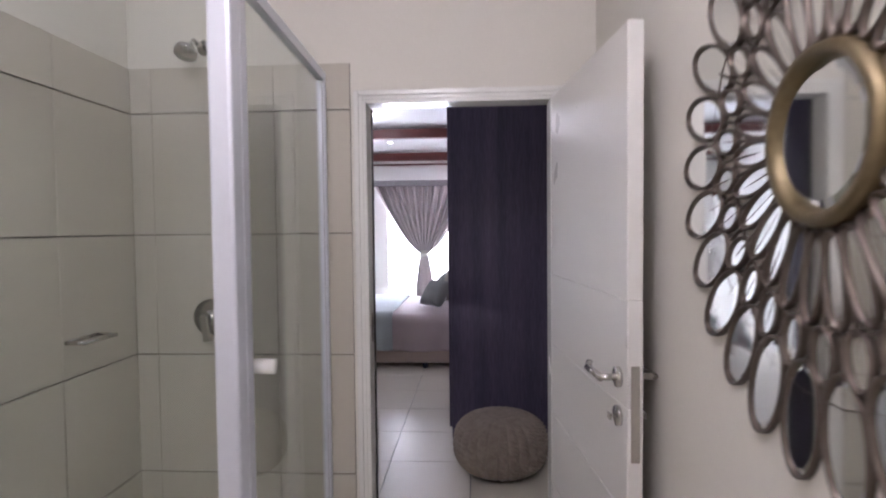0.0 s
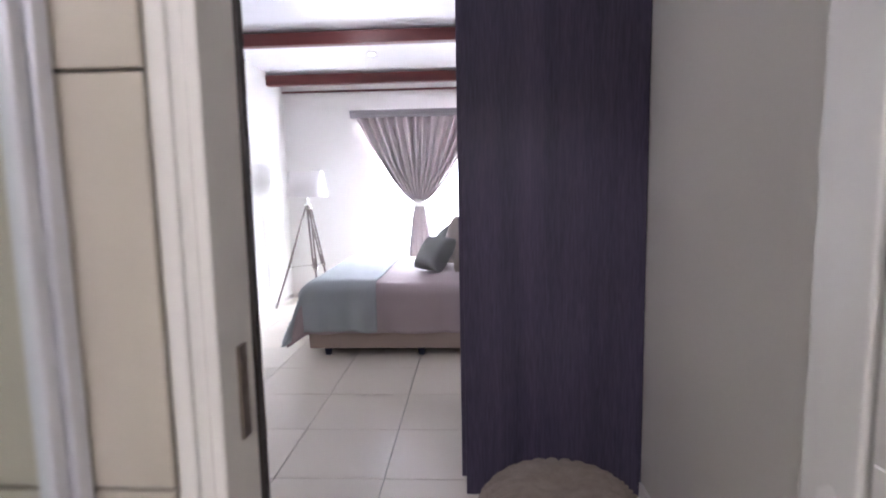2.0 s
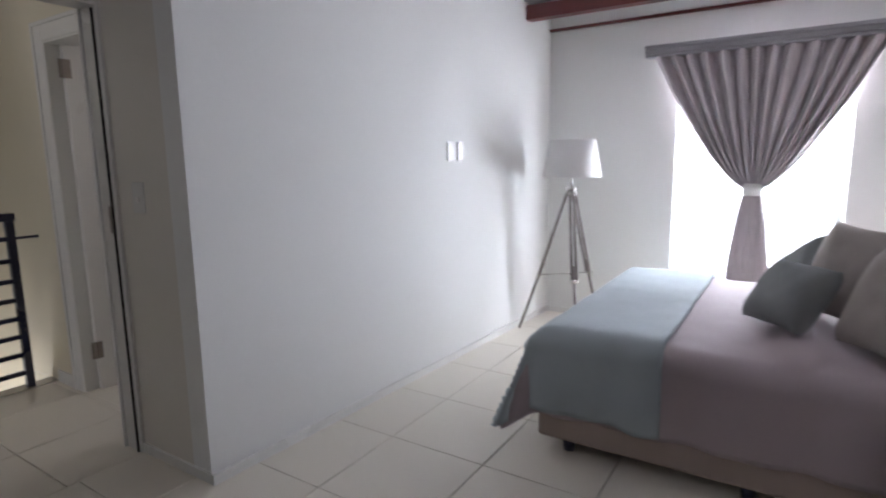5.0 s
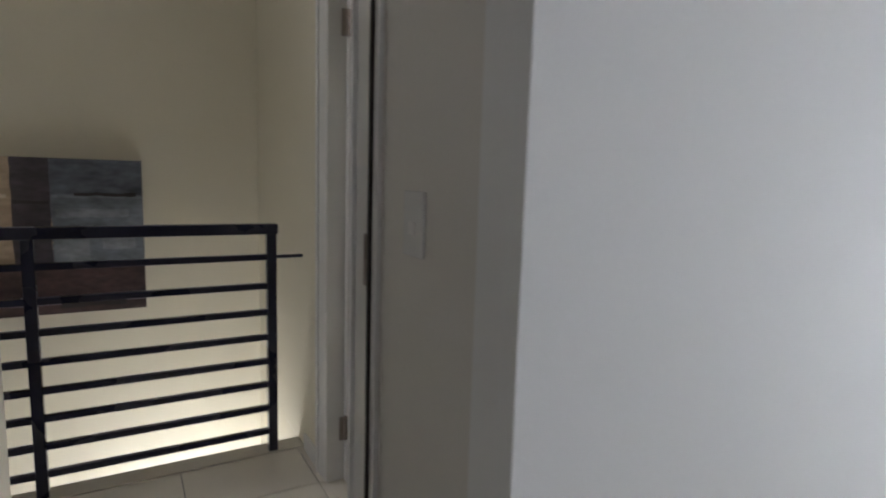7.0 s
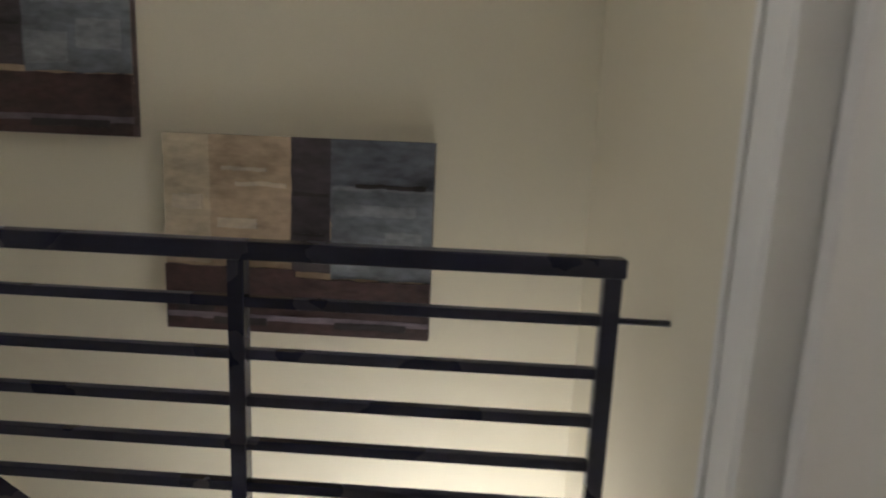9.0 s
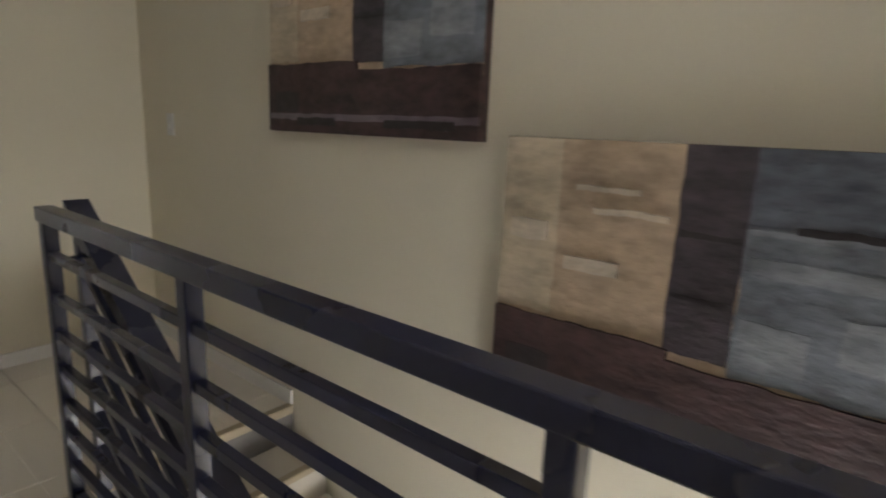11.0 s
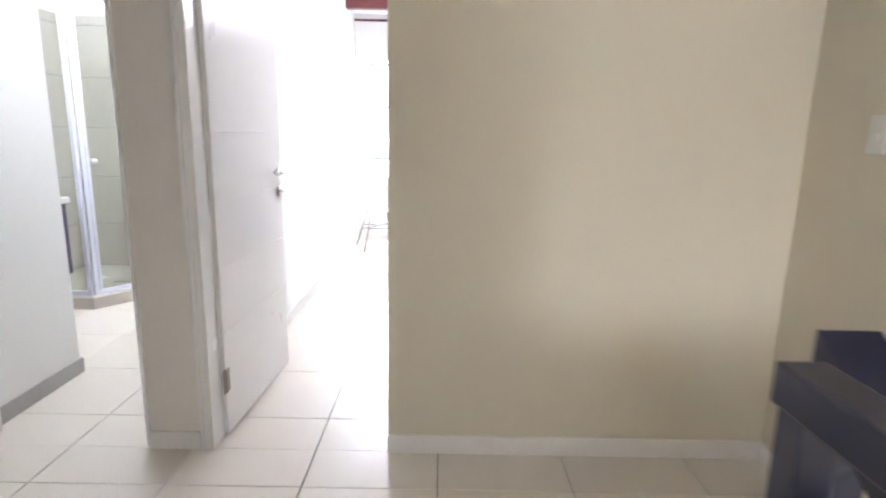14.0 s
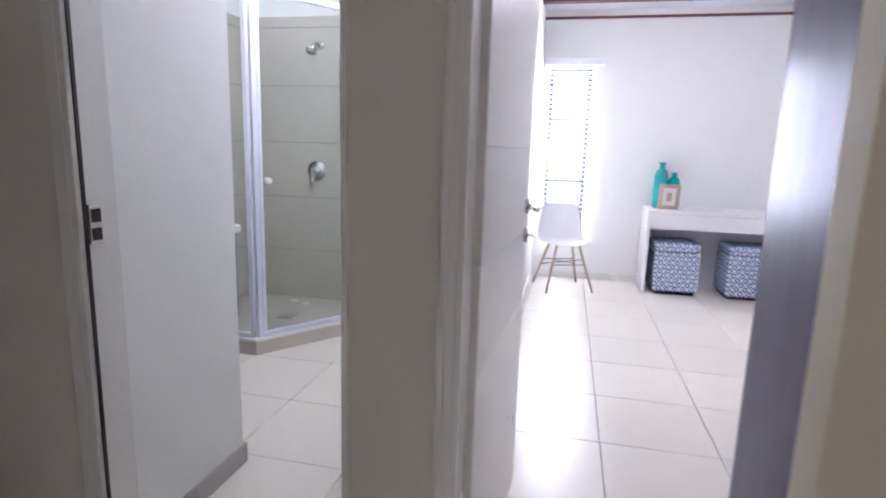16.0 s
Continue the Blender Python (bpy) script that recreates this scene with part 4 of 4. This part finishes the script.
# ---- second bedroom ----
M_DARKFRAME = material("charcoal_aluminium", (0.07, 0.08, 0.1), 0.4, 0.3, var=0.05)
window("window_2", -3.19, -2.78, FY - 0.12, 0.5, 2.09, (1.58, 0.98), M_DARKFRAME)
M_BLIND = material("white_blind_slat", (0.8, 0.8, 0.8), 0.5, var=0.02)
bl = thing("venetian_blind", "white venetian blind over the bedroom window", "blind", m=pose(-2.99, FY + 0.05, 0))
boxes("head_box", [((-0.29, -0.04, 2.09), (0.25, 0.03, 2.15))], M_BLIND, bl, bevel=0.004)
sl_bm = bmesh.new()
add_box(sl_bm, (-0.22, -0.022, -0.0012), (0.22, 0.022, 0.0012))
slat = finish("slat", sl_bm, M_BLIND, bl, m=pose(0, 0, 2.07, 8))
for k in range(1, 34):
    s2 = new("slat", slat.data)
    s2.parent, s2.matrix_basis = bl, pose(0, 0, 2.07 - 0.046 * k, 8)
M_DESK = material("white_desk_lacquer", (0.8, 0.79, 0.8), 0.35, var=0.02)
dk = thing("desk", "white floating desk with a slim drawer", "desk", m=pose(-3.78, FY, 0))
boxes("top", [((-1.2, 0.01, 0.745), (0.0, 0.42, 0.78))], M_DESK, dk, bevel=0.004)
boxes("drawer", [((-1.18, 0.02, 0.605), (-0.0, 0.415, 0.741))], M_DESK, dk, bevel=0.003)
boxes("side_panel", [((0.0, 0.01, 0.0), (0.03, 0.42, 0.78))], M_DESK, dk, bevel=0.003)
boxes("back_panel", [((-1.2, 0.004, 0.0), (0.0, 0.02, 0.62))], M_DESK, dk, bevel=0.002)

# blue patterned cloth: hexagon chain of white wavy bands and small ovals
M_OTTO = bpy.data.materials.new("blue_white_hexagon_cloth")
M_OTTO.use_nodes = True
_n, _l = M_OTTO.node_tree.nodes, M_OTTO.node_tree.links
_b = _n["Principled BSDF"]
_b.inputs["Roughness"].default_value = 0.9
_co, _sep = _n.new("ShaderNodeTexCoord"), _n.new("ShaderNodeSeparateXYZ")
_l.new(_co.outputs["Object"], _sep.inputs[0])


def node_math(op, a, b=None):
    k = _n.new("ShaderNodeMath")
    k.operation = op
    for i, v in enumerate((a, b)):
        if v is None:
            continue
        if isinstance(v, (int, float)):
            k.inputs[i].default_value = v
        else:
            _l.new(v, k.inputs[i])
    return k.outputs[0]


_u = node_math('ADD', _sep.outputs[0], _sep.outputs[1])
_su, _sz = node_math('SINE', node_math('MULTIPLY', _u, 88.0)), node_math('SINE', node_math('MULTIPLY', _sep.outputs[2], 78.0))
_band = node_math('ABSOLUTE', node_math('ADD', _su, node_math('MULTIPLY', _sz, 0.85)))
_oval = node_math('LESS_THAN', node_math('ABSOLUTE', node_math('SUBTRACT', _band, 1.0)), 0.42)
_mx = _n.new("ShaderNodeMix")
_mx.data_type = 'RGBA'
_mx.inputs[6].default_value, _mx.inputs[7].default_value = (0.6, 0.63, 0.7, 1), (0.06, 0.11, 0.27, 1)
_l.new(_oval, _mx.inputs[0])
_l.new(_mx.outputs[2], _b.inputs["Base Color"])


def ottoman(x, y):
    o = thing("ottoman", "cube ottoman in blue and white patterned cloth", "ottoman", "ottomans under the desk", m=pose(x, y, 0, 0, 0, random.uniform(-3, 3)))
    boxes("foot", [((-0.17, -0.17, 0.0), (0.17, 0.17, 0.03))], M_BLACK, o)
    boxes("body", [((-0.195, -0.195, 0.03), (0.195, 0.195, 0.40))], M_OTTO, o, bevel=0.015)
    boxes("seat", [((-0.197, -0.197, 0.403), (0.197, 0.197, 0.485))], M_OTTO, o, bevel=0.03)


ottoman(-4.035, -4.085)
ottoman(-4.66, -4.085)
M_TEAL = material("turquoise_glazed_glass", (0.0, 0.28, 0.28), 0.12, var=0.15, bump=0.02)


def vase(m, prof, label):
    bm = bmesh.new()
    n = 32
    rings = [[bm.verts.new((r * math.cos(2 * math.pi * i / n), r * math.sin(2 * math.pi * i / n), z)) for i in range(n)] for r, z in prof]
    for a, b in zip(rings, rings[1:]):
        for i in range(n):
            bm.faces.new((a[i], a[(i + 1) % n], b[(i + 1) % n], b[i]))
    bm.faces.new(rings[0])
    return tagged(finish("vase", bm, M_TEAL, None, True, m), label, "vase", "turquoise vases")


vase(pose(-3.87, -4.12, 0.781), ((0.055, 0), (0.06, 0.01), (0.06, 0.30), (0.05, 0.34), (0.026, 0.365), (0.024, 0.40), (0.034, 0.415), (0.03, 0.42), (0.02, 0.40)), "tall turquoise bottle vase on the white desk")
vase(pose(-3.99, -4.16, 0.781), ((0.05, 0), (0.055, 0.01), (0.055, 0.24), (0.045, 0.27), (0.024, 0.29), (0.022, 0.31), (0.03, 0.325), (0.026, 0.33), (0.018, 0.31)), "short turquoise bottle vase on the white desk")
M_PHOTOFRAME = material("light_wood_frame", (0.42, 0.33, 0.26), 0.6, var=0.15, stretch=(1, 1, 8))
pf = thing("photo_frame", "light wood photo frame on the desk", "frame", m=pose(-3.93, -3.99, 0.783, -10))
boxes("frame", [((-0.09, -0.01, 0), (-0.055, 0.01, 0.23)), ((0.055, -0.01, 0), (0.09, 0.01, 0.23)), ((-0.055, -0.01, 0), (0.055, 0.01, 0.035)), ((-0.055, -0.01, 0.195), (0.055, 0.01, 0.23))], M_PHOTOFRAME, pf, bevel=0.003)
boxes("mount", [((-0.055, -0.006, 0.035), (0.055, 0.004, 0.195))], M_TRIM, pf)
boxes("print", [((-0.022, 0.004, 0.075), (0.022, 0.006, 0.155))], M_BASE, pf)


def shell_chair(m):
    c = thing("chair", "white moulded chair with wooden dowel legs", "chair", m=m)
    bm = bmesh.new()
    n = 28
    rows = []
    for j in range(n + 1):
        v = j / n
        if v < 0.5:
            y, z = 0.2 - 0.38 * (v / 0.5), 0.43 - 0.02 * math.sin(math.pi * v / 0.5)
        else:
            w = (v - 0.5) / 0.5
            y, z = -0.18 - 0.06 * math.sin(w * math.pi / 2), 0.43 + 0.36 * w ** 1.2
        hw = 0.225 - 0.05 * max(0, v - 0.7) / 0.3 - 0.05 * max(0, 0.12 - v) / 0.12
        rows.append([bm.verts.new((hw * u, y + (0.05 * u * u if v > 0.4 else 0), z + (0.035 * u * u if v < 0.6 else 0))) for u in [k / 8 - 1 for k in range(17)]])
    for a, b in zip(rows, rows[1:]):
        for i in range(16):
            bm.faces.new((a[i], a[i + 1], b[i + 1], b[i]))
    s = finish("seat", bm, M_DESK, c, True)
    md = s.modifiers.new("thick", 'SOLIDIFY')
    md.thickness = 0.008
    for sx in (-1, 1):
        for sy in (-1, 1):
            rods("leg", [((sx * 0.11, sy * 0.1, 0.42), (sx * 0.22, sy * 0.21, 0.0), 0.013, 0.009)], M_PHOTOFRAME, c)
    rods("brace", [((0.15, 0.14, 0.3), (-0.18, -0.16, 0.2), 0.004), ((-0.15, 0.14, 0.3), (0.18, -0.16, 0.2), 0.004), ((0.16, 0.15, 0.25), (-0.16, 0.15, 0.25), 0.004), ((0.16, -0.15, 0.25), (-0.16, -0.15, 0.25), 0.004)], M_BLACK, c)
    return c


shell_chair(pose(-3.03, -3.85, 0, 0, 0, 20))


# ---- tiles: walls of the showers, then floors ----
def tile_field(parent, m, u0, u1, v0, v1, du, dv, ou, ov, mat, gap=0.004, gv=None, thick=0.01, cache={}):
    """Tiles in the plane z=0 of m, clipped to u0..u1, v0..v1, on a grid through (ou, ov)."""
    gv = gap if gv is None else gv
    i0, i1 = math.floor((u0 - ou) / du), math.ceil((u1 - ou) / du)
    j0, j1 = math.floor((v0 - ov) / dv), math.ceil((v1 - ov) / dv)
    for i in range(i0, i1):
        for j in range(j0, j1):
            a, b = max(u0, ou + i * du + gap / 2), min(u1, ou + (i + 1) * du - gap / 2)
            c, d = max(v0, ov + j * dv + gv / 2), min(v1, ov + (j + 1) * dv - gv / 2)
            if b - a < 0.012 or d - c < 0.012:
                continue
            key = (round(b - a, 3), round(d - c, 3), mat.name)
            if key not in cache:
                bm = bmesh.new()
                add_box(bm, (-(b - a) / 2, -(d - c) / 2, -thick), ((b - a) / 2, (d - c) / 2, 0), 0.0015, 1)
                me = bpy.data.meshes.new("tile")
                bm.to_mesh(me)
                bm.free()
                me.materials.append(mat)
                cache[key] = me
            o = new("tile", cache[key])
            o.parent = parent
            o.matrix_basis = m @ Matrix.Translation(((a + b) / 2, (c + d) / 2, 0))


north = bpy.data.objects["wall_ensuite_door"]
west = bpy.data.objects["wall_ensuite_west"]
back2 = bpy.data.objects["wall_bathroom_back"]
east2 = bpy.data.objects["wall_bathroom_east"]
boxes("grout_bed", [((EW, BY - 0.004, 0), (-0.285, BY - 0.001, 2.1)), ((EW + 0.001, -0.3, 0), (EW + 0.004, BY, 2.1))], M_WALLGROUT, kind="structure")
tile_field(north, Matrix.Translation((0, BY - 0.012, 0)) @ pose(0, 0, 0, 90), EW + 0.012, -0.285, 0, 2.1, 0.5, 0.485, EW + 0.1, 0.464 - 0.485, M_WALLTILE, 0.0016, 0.005, 0.008)
tile_field(west, Matrix.Translation((EW + 0.012, 0, 0)) @ pose(0, 0, 0, 90, 0, 90), -0.3, BY - 0.012, 0, 2.1, 0.5, 0.485, 1.45, 0.464 - 0.485, M_WALLTILE, 0.0016, 0.005, 0.008)
boxes("grout_bed", [((-1.8, -2.599, 0), (-0.5, -2.596, 2.2)), ((-0.504, -2.6, 0), (-0.501, -1.3, 2.2))], M_WALLGROUT, kind="structure")
tile_field(back2, Matrix.Translation((0, -2.588, 0)) @ pose(0, 0, 0, 90, 0, 180), 0.51, 1.8, 0, 2.2, 0.95, 0.42, 0.5, 0.02, M_WALLTILE, 0.0016, 0.005, 0.008)
tile_field(east2, Matrix.Translation((-0.512, 0, 0)) @ pose(0, 0, 0, 90, 0, -90), 1.3, 2.588, 0, 2.2, 0.95, 0.42, 1.3, 0.02, M_WALLTILE, 0.0016, 0.005, 0.008)
flat = Matrix.Identity(4)
# bedroom and en-suite, then the landing and the rooms behind it
tile_field(floor, flat, DX + 0.0, EX, BY, WY, 0.5, 0.5, -0.336, 4.57, M_TILE)
tile_field(floor, flat, EW, EE, -0.62, BY, 0.5, 0.5, -0.336, 4.57, M_TILE)
tile_field(floor, flat, RX + 0.03, DX, SY, LN, 0.5, 0.5, -3.74, 0.525, M_TILE)
tile_field(floor, flat, PX, RX + 0.03, SY, 1.68, 0.5, 0.5, -3.74, 0.525, M_TILE)
tile_field(floor, flat, DX, EW - 0.12, SY, BY, 0.5, 0.5, -3.74, 0.525, M_TILE)
tile_field(floor, flat, PX, -2.66, FY, SY, 0.5, 0.5, -3.74, 0.525, M_TILE)
tile_field(floor, flat, -2.66, -0.5, -2.6, SY, 0.5, 0.5, -3.74, 0.525, M_TILE)
tile_field(floor, flat, -4.4, DX, LN, 7.4, 0.5, 0.5, -3.74, 0.525, M_TILE)
